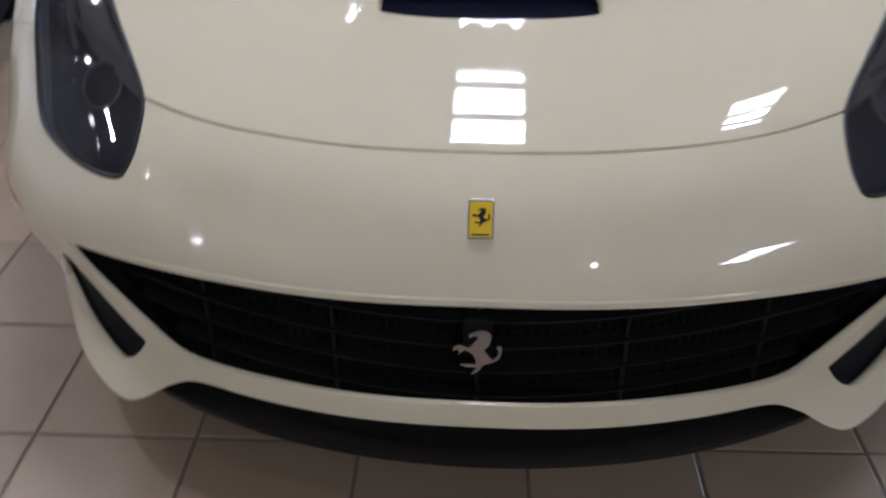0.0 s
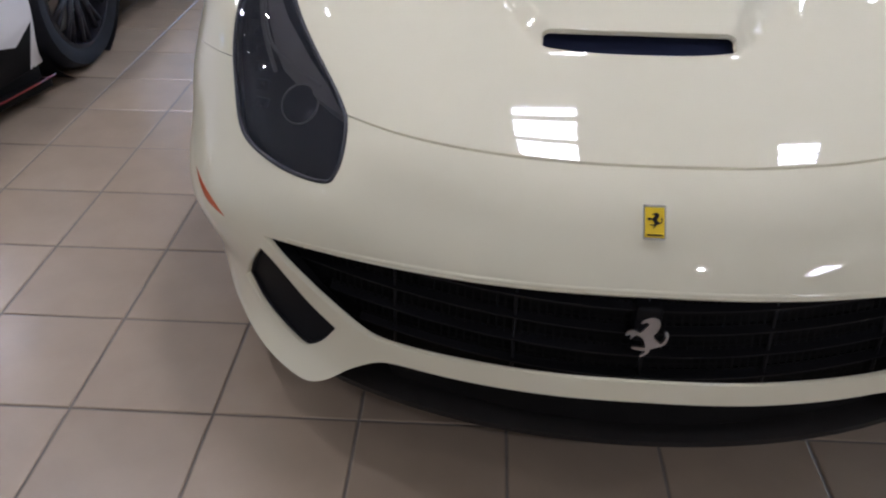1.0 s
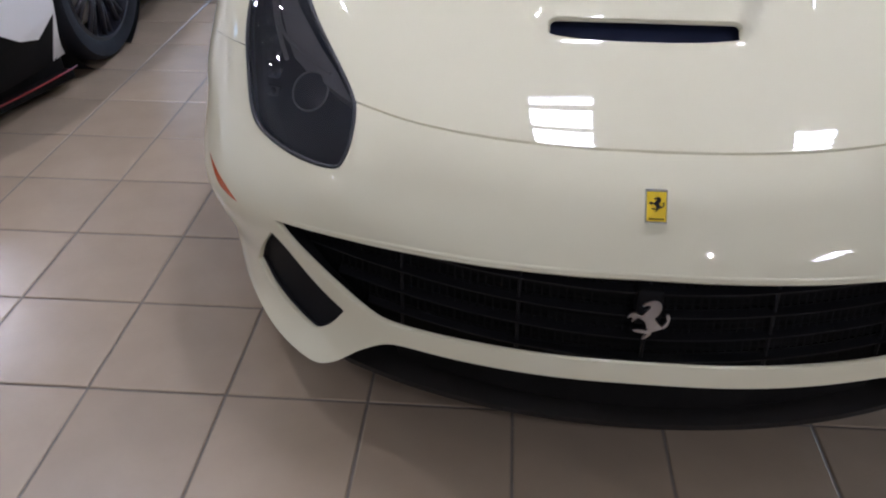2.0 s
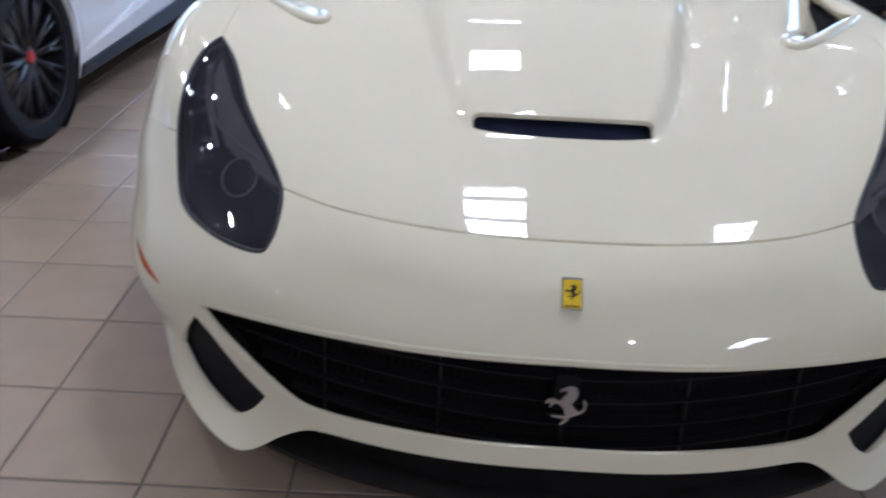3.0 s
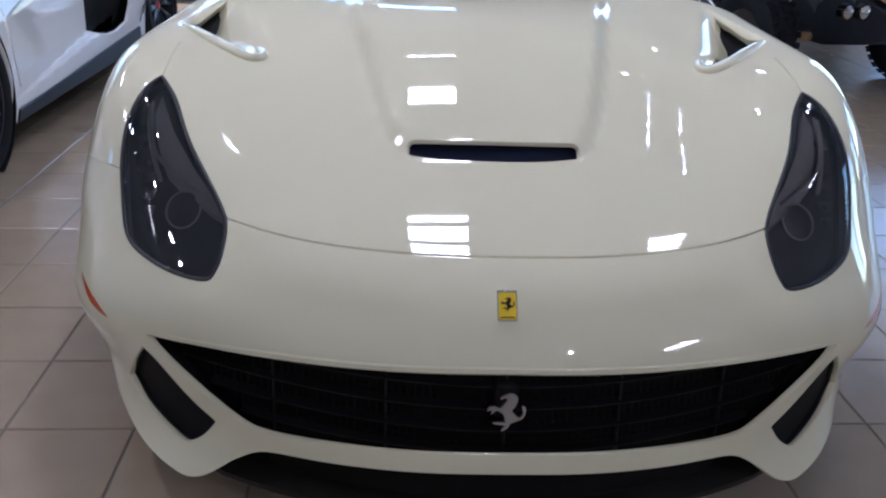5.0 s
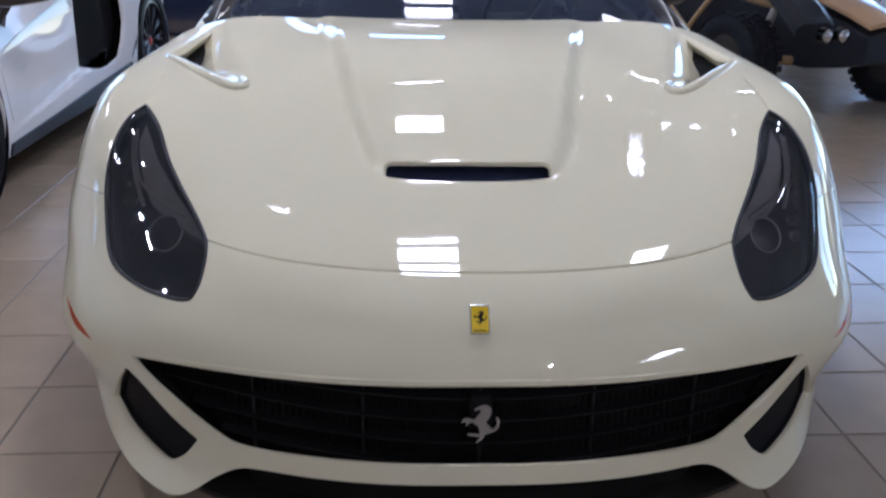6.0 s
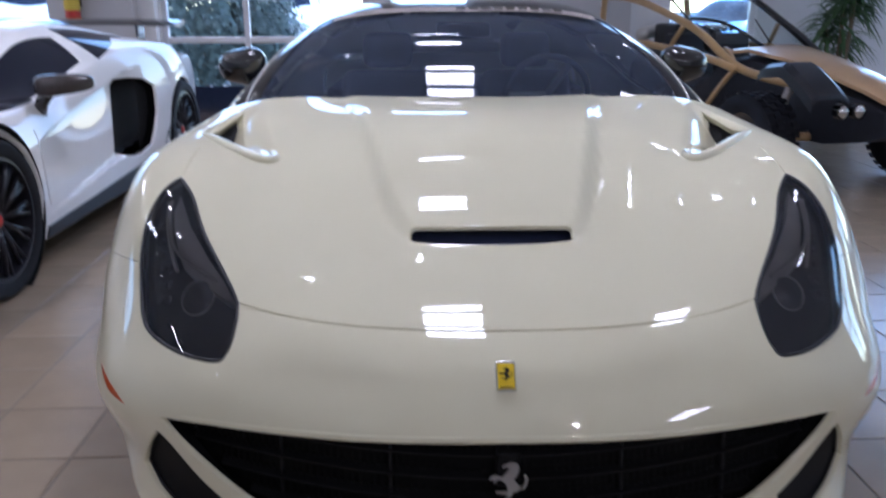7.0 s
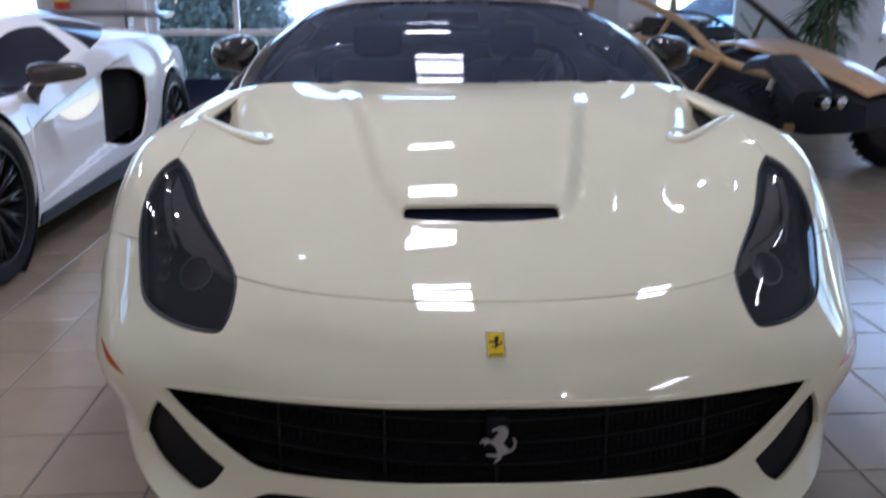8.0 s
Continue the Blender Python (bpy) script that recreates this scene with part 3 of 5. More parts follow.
class Skin:
    """A skin from a function of (u, v), cut along outlines: each outline becomes edges of the mesh, each region a panel."""

    def __init__(self, func, us, vs, holes, clear=.035):
        lo_u, hi_u, lo_v, hi_v = us[0], us[-1], vs[0], vs[-1]
        gu, gv = np.meshgrid(us, vs, indexing="ij")
        grid = np.stack([gu.ravel(), gv.ravel()], 1)
        lines = [ln for group in holes.values() for ln in group]
        every = np.concatenate(lines)
        near = np.zeros(len(grid), bool)
        for i in range(0, len(every), 64):
            near |= (np.abs(grid[:, None] - every[None, i:i + 64]).sum(2) < clear).any(1)
        rim = (grid[:, 0] <= lo_u) | (grid[:, 0] >= hi_u) | (grid[:, 1] <= lo_v) | (grid[:, 1] >= hi_v)
        grid = grid[~near | rim]
        points, edges = [Vector(p) for p in grid], []
        for ln in lines:
            k = len(points)
            points += [Vector(p) for p in ln]
            edges += [(k + i, k + (i + 1) % len(ln)) for i in range(len(ln))]
        flat, _, tris, *_ = delaunay_2d_cdt(points, edges, [], 0, 1e-5)
        flat, tris = np.array([tuple(p) for p in flat]), np.array(tris)
        middle = flat[tris].mean(1)
        keep = (middle[:, 1] > lo_v) & (middle[:, 1] < hi_v) & (middle[:, 0] > lo_u) & (middle[:, 0] < hi_u)
        self.tris, self.middle = tris[keep], middle[keep]
        self.kind = np.full(len(self.tris), "body", dtype=object)
        u, v = np.clip(flat[:, 0], lo_u, hi_u), np.clip(flat[:, 1], lo_v, hi_v)
        self.skin = func(u, v)
        e = .01
        du = func(np.clip(u + e, lo_u, hi_u), v) - func(np.clip(u - e, lo_u, hi_u), v)
        dv = func(u, np.clip(v + e, lo_v, hi_v)) - func(u, np.clip(v - e, lo_v, hi_v))
        out = np.cross(du, dv)
        out = out / (np.linalg.norm(out, axis=1)[:, None] + 1e-12)
        self.out = out if (out * (self.skin - self.skin.mean(0))).sum(1).mean() > 0 else -out
        self.holes = holes

    def cut(self):
        for name, group in self.holes.items():
            for ln in group:
                self.kind[inside(ln, self.middle)] = name

    def panel(self, which, name, mat, parent, thick=.02, inset=0.0, label="", where=None):
        """The triangles of one kind as a panel, its edges turned in by thick."""
        pick = np.isin(self.kind, which)
        if where is not None:
            pick &= where
        t = self.tris[pick]
        used, back = np.unique(t, return_inverse=True)
        t = back.reshape(t.shape)
        v, n = self.skin[used] - self.out[used] * inset, self.out[used]
        way = np.cross(v[t[:, 1]] - v[t[:, 0]], v[t[:, 2]] - v[t[:, 0]])
        wrong = (way * n[t[:, 0]]).sum(1) < 0
        flipped = wrong.mean() > .5
        if flipped:
            t = t[:, ::-1]
        ways = set()
        for f in t:
            ways.update(((f[0], f[1]), (f[1], f[2]), (f[2], f[0])))
        verts, faces, normals = list(v), [tuple(f) for f in t], list(n)
        for a, b in ways:
            if (b, a) in ways:
                continue
            d = np.cross(v[b] - v[a], n[a])
            d = d / (np.linalg.norm(d) + 1e-9)
            k = len(verts)
            soft = n[a] * .75 + d * .65
            verts += [v[a], v[b], v[b] - n[b] * thick, v[a] - n[a] * thick]
            normals += [soft, n[b] * .75 + d * .65, d, d]
            faces.append((k + 1, k, k + 3, k + 2))
        return part(name, mesh_of(name, verts, faces, mat, normals), parent=parent, label=label)


front = Skin(shell, np.linspace(-7, 7, 181), np.concatenate([np.linspace(0, 6.4, 76)[:-1], np.linspace(6.4, 8, 66)]), HOLES)
across, along = np.abs(front.middle[:, 0]), front.middle[:, 1]
wing_edge = np.interp(across, [4.48, 5.05, 6, 7.2], [4.3, 4.4, 4.7, 4.8])
hood_edge = np.interp(along, [4.0, 4.4, 4.86, 5.32, 5.59, 5.82, 7.0, 8], [2.97, 3.11, 3.27, 3.53, 3.77, 4.04, 4.05, 4.0])
front.kind[:] = "bumper"
front.kind[(across >= hood_edge) & (along > wing_edge) & (along < 8.1)] = "wing"
front.kind[(across < hood_edge) & (along > 4.015)] = "bonnet"
front.cut()
left, right = front.middle[:, 0] < 0, front.middle[:, 0] > 0
front.panel(["bonnet"], "bonnet", PAINT, coupe, .012)
front.panel(["bumper"], "front_bumper", PAINT, coupe, .012)
for half in (left, right):
    front.panel(["wing"], "front_wing", PAINT, coupe, .012, where=half)
    front.panel(["mark"], "side_marker", ORANGE, coupe, .01, -.001, "thin red side marker", where=half)

# inner liner, seen as black through gaps and openings
lu, lv = np.meshgrid(np.linspace(-6.8, 6.8, 60), np.linspace(.95, 7.9, 50), indexing="ij")
lq = shell(lu.ravel(), lv.ravel())
ln_ = np.cross(shell(lu.ravel() + .02, lv.ravel()) - shell(lu.ravel() - .02, lv.ravel()), shell(lu.ravel(), lv.ravel() + .02) - shell(lu.ravel(), lv.ravel() - .02))
ln_ /= np.linalg.norm(ln_, axis=1)[:, None]
deep = np.full(lu.size, .03)
a_, b_ = np.abs(lu.ravel()), lv.ravel()
deep[(b_ < 2.3) & (a_ < 5)] = .14                                   # behind the mouth and the side vents
deep[(a_ > 2.5) & (a_ < 4.9) & (b_ > 2.7) & (b_ < 6.1)] = .12       # behind the lamps
deep[(a_ < 1.1) & (b_ > 4.8) & (b_ < 5.35)] = .07                   # under the bonnet vent
lq = lq - ln_ * deep[:, None]
lf = [(i * 50 + j, (i + 1) * 50 + j, (i + 1) * 50 + j + 1, i * 50 + j + 1) for i in range(59) for j in range(49)]
part("inner_liner", mesh_of("inner_liner", lq, lf, MESH_BLACK), parent=coupe, label="black liner behind the panels")


def on_shell(u, v, lift=0.0):
    """A place on the front skin and its normal."""
    u, v = np.array([u, u + .01, u], float), np.array([v, v, v + .01], float)
    a, b, c = shell(u, v)
    n = np.cross(b - a, c - a)
    n /= np.linalg.norm(n)
    return Vector(a + n * lift), Vector(n)


# air ducts beside the wings: a funnel that runs outwards and back under the wing's edge
for sgn in (-1, 1):
    rim_ = [on_shell(sgn * p[0], p[1], -.004)[0] for p in BRIDGE_LINE]
    mid_ = sum(rim_, Vector()) / len(rim_)
    bm = bmesh.new()
    rings = []
    for j in range(6):
        q = j / 5
        hub = mid_ + Vector((sgn * .07 * q, .05 * q, 0))
        rings.append([bm.verts.new(hub + (p - mid_) * (1 - .30 * q) - Vector((0, 0, .062 * q))) for p in rim_])
    for a, b in zip(rings, rings[1:]):
        for i in range(len(a)):
            bm.faces.new((a[i], a[(i + 1) % len(a)], b[(i + 1) % len(a)], b[i]))
    end_ = [v.co.copy() for v in rings[-1]]
    air = part("air_duct", smooth(bm, 40), PAINT, coupe, "painted air duct beside the wing")
    bm = bmesh.new()
    bmesh.ops.triangulate(bm, faces=[bm.faces.new([bm.verts.new(p) for p in end_])])
    part("duct_end", bm, PAINT, air)
    lead = [on_shell(sgn * a, b, -.003)[0] for a, b in ((2.86, 6.70), (2.74, 6.52), (2.90, 6.42), (3.46, 6.73), (3.92, 7.02), (4.2, 7.18))]
    lead = spline(np.array([tuple(p) for p in lead]), np.arange(0, 5.01, .2))
    part("duct_lip", tube(lead, [.004 + .013 * math.sin(math.pi * min(1, (k + 3) / 31)) for k in range(26)], 12), PAINT, air, "rounded painted lip")


# headlamps: cover, bowl with a grey upper shelf, projector, row of small lamps
def ray_frame(n):
    z = n.normalized()
    x = Vector((0, 0, 1)).cross(z).normalized()
    return Matrix((x, z.cross(x), z)).transposed()


for sgn, half in ((-1, left), (1, right)):
    lamp = part("headlamp", tube([on_shell(sgn * p[0], p[1], -.0025)[0] for p in LAMP_LINE[::2]], .0048, 8, closed=True), BLACK_PLASTIC, coupe, "smoked headlamp with black seal")
    front.panel(["lamp_left" if sgn < 0 else "lamp_right"], "cover", LENS, lamp, .01, .001, "smoked clear cover")
    # grey shelf along the inner edge, sloping back into the bowl
    shelf = [on_shell(sgn * a, b, -d)[0] for a, b, d in ((3.05, 4.03, .016), (3.17, 4.36, .016), (3.32, 4.66, .016), (3.6, 5.1, .016), (3.96, 5.58, .016), (4.02, 5.3, .022), (3.97, 5.0, .026), (3.93, 4.64, .030), (3.90, 4.42, .034), (3.74, 4.30, .032), (3.47, 4.19, .026), (3.25, 4.09, .020))]
    bm = bmesh.new()
    top = [bm.verts.new(q) for q in shelf]
    low = [bm.verts.new(q - Vector((0, -.03, .05))) for q in shelf]
    bm.faces.new(top)
    for i in range(len(top)):
        bm.faces.new((top[i], top[(i + 1) % len(top)], low[(i + 1) % len(top)], low[i]))
    bmesh.ops.triangulate(bm, faces=bm.faces)
    bmesh.ops.recalc_face_normals(bm, faces=bm.faces)
    part("shelf", smooth(bm, 30), LAMP_GREY, lamp, "grey inner trim")
    # two slim light guides bent round the shelf
    for line, r in ((((4.08, 5.45), (3.99, 5.0), (3.94, 4.70), (3.80, 4.54), (3.55, 4.42), (3.30, 4.33)), .0035), (((4.12, 5.40), (4.05, 5.0), (4.0, 4.6), (3.95, 4.3)), .0045)):
        guide = [on_shell(sgn * a, b, -.014)[0] for a, b in line]
        part("light_guide", tube(spline(np.array([tuple(q) for q in guide]), np.arange(0, len(guide) - .99, .25)), r, 8), LAMP_GREY, lamp)
    # projector set in the bowl, half under the shelf
    q, n = on_shell(sgn * 3.71, 3.99, -.029)
    m = Matrix.Translation(q) @ ray_frame((n + Vector((0, -.35, .05))).normalized()).to_4x4()
    bm = lathe([(0, .006), (.018, .004), (.033, 0), (.040, -.004)], 36, "Z")
    bm.transform(m)
    part("projector_lens", bm, LED_GREY, lamp)
    bm = lathe([(.039 + .0022 * math.cos(w), -.001 + .0022 * math.sin(w)) for w in np.linspace(0, 2 * math.pi, 8, endpoint=False)], 40, "Z", closed=True)
    bm.transform(m)
    part("projector_ring", bm, LAMP_GREY, lamp)
    # stack of small square reflectors with a lens each, along the outer edge
    for k in range(6):
        q, n = on_shell(sgn * (4.32 - .018 * k), 3.78 + .26 * k, -.030)
        m = Matrix.Translation(q) @ ray_frame((n + Vector((0, -.8, 0))).normalized()).to_4x4()
        bm = prism([(-.016, -.011), (.016, -.011), (.016, .011), (-.016, .011)], .010, .003, axis="Z")
        bm.transform(m @ Matrix.Translation((0, 0, -.012)))
        cell = part("led_reflector", bm, LED_GREY, lamp)
        bm = lathe([(0, .003), (.004, .002), (.007, -.001), (.0075, -.004)], 14, "Z")
        bm.transform(m)
        part("led_lens", bm, LAMP_DARK, cell)
    # floor of the lamp, a bowl that follows the cover
    front.panel(["lamp_left" if sgn < 0 else "lamp_right"], "bowl", LAMP_DARK, lamp, -.034, .038, "dark bowl")

# the black grille in the mouth: cross bars and uprights that follow the opening
grille = part("grille", bmesh.new(), MESH_BLACK, coupe, "black slatted grille")


def in_mouth(x, z):
    """A place in the grille's plane, behind the mouth."""
    return Vector((x, -.052 + .55 * x * x * (1 - .25 * abs(x)) + .12 * (z - .36), z))


for k, z in enumerate((.262, .305, .348, .391)):
    wide = .50 if z < .3 else .56 + (z - .305) * 1.4
    pts = [in_mouth(x, z) for x in np.linspace(-wide, wide, 31)]
    bm = bmesh.new()
    for p in pts:
        for dy, dz in ((-.006, -.0015), (-.006, .0015), (.02, .004), (.02, 0)):
            bm.verts.new(p + Vector((0, dy, dz)))
    bm.verts.ensure_lookup_table()
    for i in range(30):
        for j in range(4):
            bm.faces.new([bm.verts[q] for q in (i * 4 + j, i * 4 + (j + 1) % 4, i * 4 + 4 + (j + 1) % 4, i * 4 + 4 + j)])
    part("grille_bar", bm, GRILLE_BAR, grille)
for x in (-.62, -.43, -.215, 0, .215, .43, .62):
    bm = tube([in_mouth(x, z) + Vector((0, .004, 0)) for z in ((.23, .30, .37, .44) if abs(x) < .6 else (.36, .40, .44))], .0035, 6)
    part("grille_upright", bm, GRILLE_BAR, grille)
# fine mesh behind the bars, one piece
bm = bmesh.new()
for x in np.arange(-.68, .681, .014):
    foot_ = .20 if abs(x) < .50 else .27 + .6 * (abs(x) - .50)
    line = [in_mouth(x, z) + Vector((0, .012, 0)) for z in np.linspace(foot_, .44, 4)]
    lo = [bm.verts.new(p - Vector((.0018, 0, 0))) for p in line]
    hi = [bm.verts.new(p + Vector((.0018, 0, 0))) for p in line]
    for i in range(3):
        bm.faces.new((lo[i], hi[i], hi[i + 1], lo[i + 1]))
for z in np.arange(.205, .44, .012):
    span = .50 if z < .27 else min(.68, .50 + (z - .27) / .6)
    pts = [in_mouth(x, z) + Vector((0, .013, 0)) for x in np.linspace(-span, span, 31)]
    lo = [bm.verts.new(p) for p in pts]
    hi = [bm.verts.new(p + Vector((0, 0, .0035))) for p in pts]
    for i in range(30):
        bm.faces.new((lo[i], lo[i + 1], hi[i + 1], hi[i]))
tagged(part("grille_mesh", bm, MATT_BLACK, grille), kind="stuff")
bm = bmesh.new()
rows = []
for x in np.linspace(-.80, .80, 41):
    low = .14 if abs(x) < .48 else .22 + .62 * (abs(x) - .48)
    rows.append([bm.verts.new(in_mouth(x, z) + Vector((0, .025, 0))) for z in (low, (low + .46) / 2, .46)])
for a, b in zip(rows, rows[1:]):
    for i in range(2):
        bm.faces.new((a[i], b[i], b[i + 1], a[i + 1]))
part("grille_backing", bm, MATT_BLACK, grille)
# rolled lip along the top edge of the mouth
lip_u = np.linspace(-3.9, 3.9, 60)
lip_v = np.interp(np.abs(lip_u), [0, 1.4, 2.8, 3.9], [2.02, 2.01, 2.05, 2.03])
part("mouth_lip", tube([on_shell(a, b + .05, -.0085)[0] for a, b in zip(lip_u, lip_v)], [.0095 * min(1, .3 + (3.9 - abs(a)) * 2) for a in lip_u], 12), PAINT, coupe, "rolled lip over the grille")
# bracket and silver emblem on the grille
part("emblem_bracket", boxed(-.022, .022, -.066, -.03, .335, .405, .006), MESH_BLACK, coupe)
EMBLEM = np.array([(-26, 55), (-13, 64), (10, 72), (30, 68), (41, 57), (42, 40), (33, 20), (25, 12), (23, 2), (37, -13), (50, -20), (62, -10), (66, 7), (59, 20), (69, 23), (77, 12), (73, -10), (65, -23), (50, -31), (30, -38), (15, -45), (13, -53), (-5, -68), (-18, -72), (-7, -58), (0, -51), (-25, -49), (-50, -44), (-48, -37), (-15, -38), (-3, -36), (-7, -20), (-15, -6), (-27, 2), (-40, 6), (-53, -4), (-61, -10), (-57, 2), (-67, 7), (-77, 3), (-72, 17), (-57, 24), (-45, 22), (-30, 16), (-19, 22), (-3, 40), (1, 49), (-10, 53), (-23, 48)]) * (.00045, .00049)
EMBLEM = curve2([tuple(q) for q in EMBLEM], 2)
bm = prism([tuple(p) for p in EMBLEM], .006)
bm.transform(Matrix.Translation((0, -.075, .354)) @ pose(0, 0, 0, -12, 0, 0) )
part("grille_emblem", bm, BRIGHT, coupe, "satin silver emblem")
# yellow badge with chrome frame on the nose
q, n = on_shell(0, 3.24, 0)
slope = Vector((0, on_shell(0, 3.4)[0].y - on_shell(0, 3.05)[0].y, on_shell(0, 3.4)[0].z - on_shell(0, 3.05)[0].z)).normalized()
bm_m = Matrix.Translation(q + slope * .004) @ Matrix((Vector((1, 0, 0)), slope, Vector((1, 0, 0)).cross(slope))).transposed().to_4x4()
bm = box(bmesh.new(), -.0182, .0182, -.029, .029, -.004, .005, .002)
bm.transform(bm_m)
badge = part("nose_badge", bm, CHROME, coupe, "yellow badge in a chrome frame")
bm = box(bmesh.new(), -.0160, .0160, -.0265, .0245, .003, .0062, .001)
bm.transform(bm_m)
part("badge_plate", bm, YELLOW, badge)
bm = prism([(a * .36, b * .36 + .002) for a, b in EMBLEM], .0006, axis="Z")
bm.transform(bm_m @ Matrix.Translation((0, 0, .0063)))
part("badge_mark", bm, GLOSS_BLACK, badge)
bm = box(bmesh.new(), -.012, .012, -.0235, -.0215, .006, .0068)
bm.transform(bm_m)
part("badge_bar", bm, GLOSS_BLACK, badge)

# bonnet vent floor, side vents, splitter
bm = box(bmesh.new(), -.19, .19, -.075, .075, -.004, .004, .003)
bm.transform(Matrix.Translation((0, .425, .676)) @ pose(0, 0, 0, 11, 0, 0))
part("vent_floor", bm, VENT_NAVY, coupe)
for s in (-1, 1):
    duct = part("brake_duct", bmesh.new(), MESH_BLACK, coupe, "black side air intake")
    front.panel(["vent"], "duct_mesh", MESH_BLACK, duct, .03, .02, where=left if s < 0 else right)
    loop = [on_shell(s * p[0], p[1], -.018)[0] for p in VENT_LINE]
    part("duct_seal", tube(loop, .005, 6, closed=True), MESH_BLACK, duct)

SPLIT = [(x, -.048 + .36 * x * x * (1 + .5 * x * x)) for x in np.linspace(-.74, .74, 31)]
bm = bmesh.new()
rows = []
for x, y in SPLIT:
    k = 1 - abs(x) / .74
    back = .075 * max(0, min(1, (.52 - abs(x)) / .06))
    rows.append([bm.verts.new(p) for p in ((x, y + .05 + back * .4, .245 - .05 * (1 - k)), (x, y + .022 + back, .20 - .03 * (1 - k)), (x, y + .03 + back, .135), (x, y + .005, .125), (x, y - .018 * min(1, k * 4), .112), (x, y - .018 * min(1, k * 4), .100), (x, y + .30, .098))])
for a, b in zip(rows, rows[1:]):
    for i in range(6):
        bm.faces.new((a[i], b[i], b[i + 1], a[i + 1]))
bmesh.ops.recalc_face_normals(bm, faces=bm.faces)
part("front_splitter", smooth(bm, 35), SPLITTER, coupe, "matt black lower splitter")
part("undertray", boxed(-.62, .62, .45, 4.3, .11, .13), BLACK_PLASTIC, coupe)


# ---- wheels, shared by the cars ----
def wheel(parent, x, y, radius, width, side, rim_r, spokes, rim_mat, brake=True):
    """A road wheel whose outer face looks along side (-1 or 1) in x."""
    m = Matrix.Translation((x, y, radius)) @ Matrix.Diagonal((side, 1, 1, 1))
    w = width / 2
    bm = lathe([(rim_r, -w * .9), (rim_r + .02, -w), (radius - .02, -w), (radius - .004, -w * .85), (radius, -w * .6), (radius, w * .6), (radius - .004, w * .85), (radius - .02, w), (rim_r + .02, w), (rim_r, w * .9), (rim_r - .008, 0)], 56, "X", closed=True)
    bm.transform(m)
    bmesh.ops.recalc_face_normals(bm, faces=bm.faces)
    whl = part("wheel", lathe_at([(.05, -.02), (.06, w * .55), (.045, w * .75), (0, w * .78)], 24, m), rim_mat, parent)
    part("tyre", bm, RUBBER, whl)
    bm = lathe([(rim_r - .003, -w * .95), (rim_r + .004, w * .93), (rim_r - .012, w * .95), (rim_r - .02, w * .7), (rim_r - .03, -w * .9)], 56, "X", closed=True)
    bm.transform(m)
    part("rim", bm, rim_mat, whl)
    for k in range(spokes):
        w0 = 2 * math.pi * k / spokes
        for fork in (-.09, .09):
            pts = []
            for r, turn, out_ in ((.045, 0, .70), (rim_r * .55, fork * .5, .78), (rim_r - .012, fork, .80)):
                pts.append(m @ Vector((w * out_, r * math.cos(w0 + turn), r * math.sin(w0 + turn))))
            part("spoke", tube(pts, [.014, .011, .012], 6), rim_mat, whl)
    if brake:
        part("centre_cap", lathe_at([(0, w * .82), (.022, w * .81), (.028, w * .76)], 20, m), RED, whl)
        bm = lathe([(.07, -.01), (rim_r - .05, -.01), (rim_r - .05, .012), (.07, .012)], 40, "X", closed=True)
        bm.transform(m)
        part("brake_disc", bm, SATIN, whl)
        bm = box(bmesh.new(), -.05, .05, -(rim_r - .025), -(rim_r - .11), -.10, .10, .02)
        bm.transform(m)
        part("caliper", bm, RED, whl)
    return whl


def lathe_at(profile, steps, m):
    bm = lathe(profile, steps, "X")
    bm.transform(m)
    return bm


for s in (-1, 1):
    wheel(coupe, s * .83, .86, .345, .255, s, .255, 10, GLOSS_BLACK)
    wheel(coupe, s * .82, 3.58, .350, .300, s, .255, 10, GLOSS_BLACK)


# ---- skins of whole bodies: stations along y, half sections from the centre line out to the sill ----
def body_skin(stations, crisp=0.0):
    ys = np.array([s[0] for s in stations])
    half = np.array([s[1] for s in stations], float)
    full = np.concatenate([half[:, :0:-1] * (-1, 1), half], 1)
    n = half.shape[1] - 1

    def func(u, v):
        """u: along the stations (0, 1, 2 ...); v: across, -n to n."""
        u, v = np.asarray(u, float), np.asarray(v, float)
        m = bend(full)
        c = spline(full.transpose(1, 0, 2).reshape(2 * n + 1, -1), v + n).reshape(len(u), len(ys), 2)
        mc = spline(m.transpose(1, 0, 2).reshape(2 * n + 1, -1), v + n).reshape(len(u), len(ys), 2)
        i = np.clip(u.astype(int), 0, len(ys) - 2)
        q = (u - i)[:, None]
        p, k = 1 - q, np.arange(len(u))
        xz = p * c[k, i] + q * c[k, i + 1] + ((p ** 3 - p) * mc[k, i] + (q ** 3 - q) * mc[k, i + 1]) / 6
        if crisp:
            j = np.clip((v + n).astype(int), 0, 2 * n - 1)
            r = (v + n - j)[:, None]
            rib = lambda a: (1 - r) * a[i, j] + r * a[i, j + 1], lambda a: (1 - r) * a[i + 1, j] + r * a[i + 1, j + 1]
            facet = p * rib[0](full) + q * rib[1](full) + ((p ** 3 - p) * rib[0](m) + (q ** 3 - q) * rib[1](m)) / 6
            xz = (1 - crisp) * xz + crisp * facet
        return np.stack([xz[:, 0], spline(ys, u), xz[:, 1]], 1)
    return func, ys, n


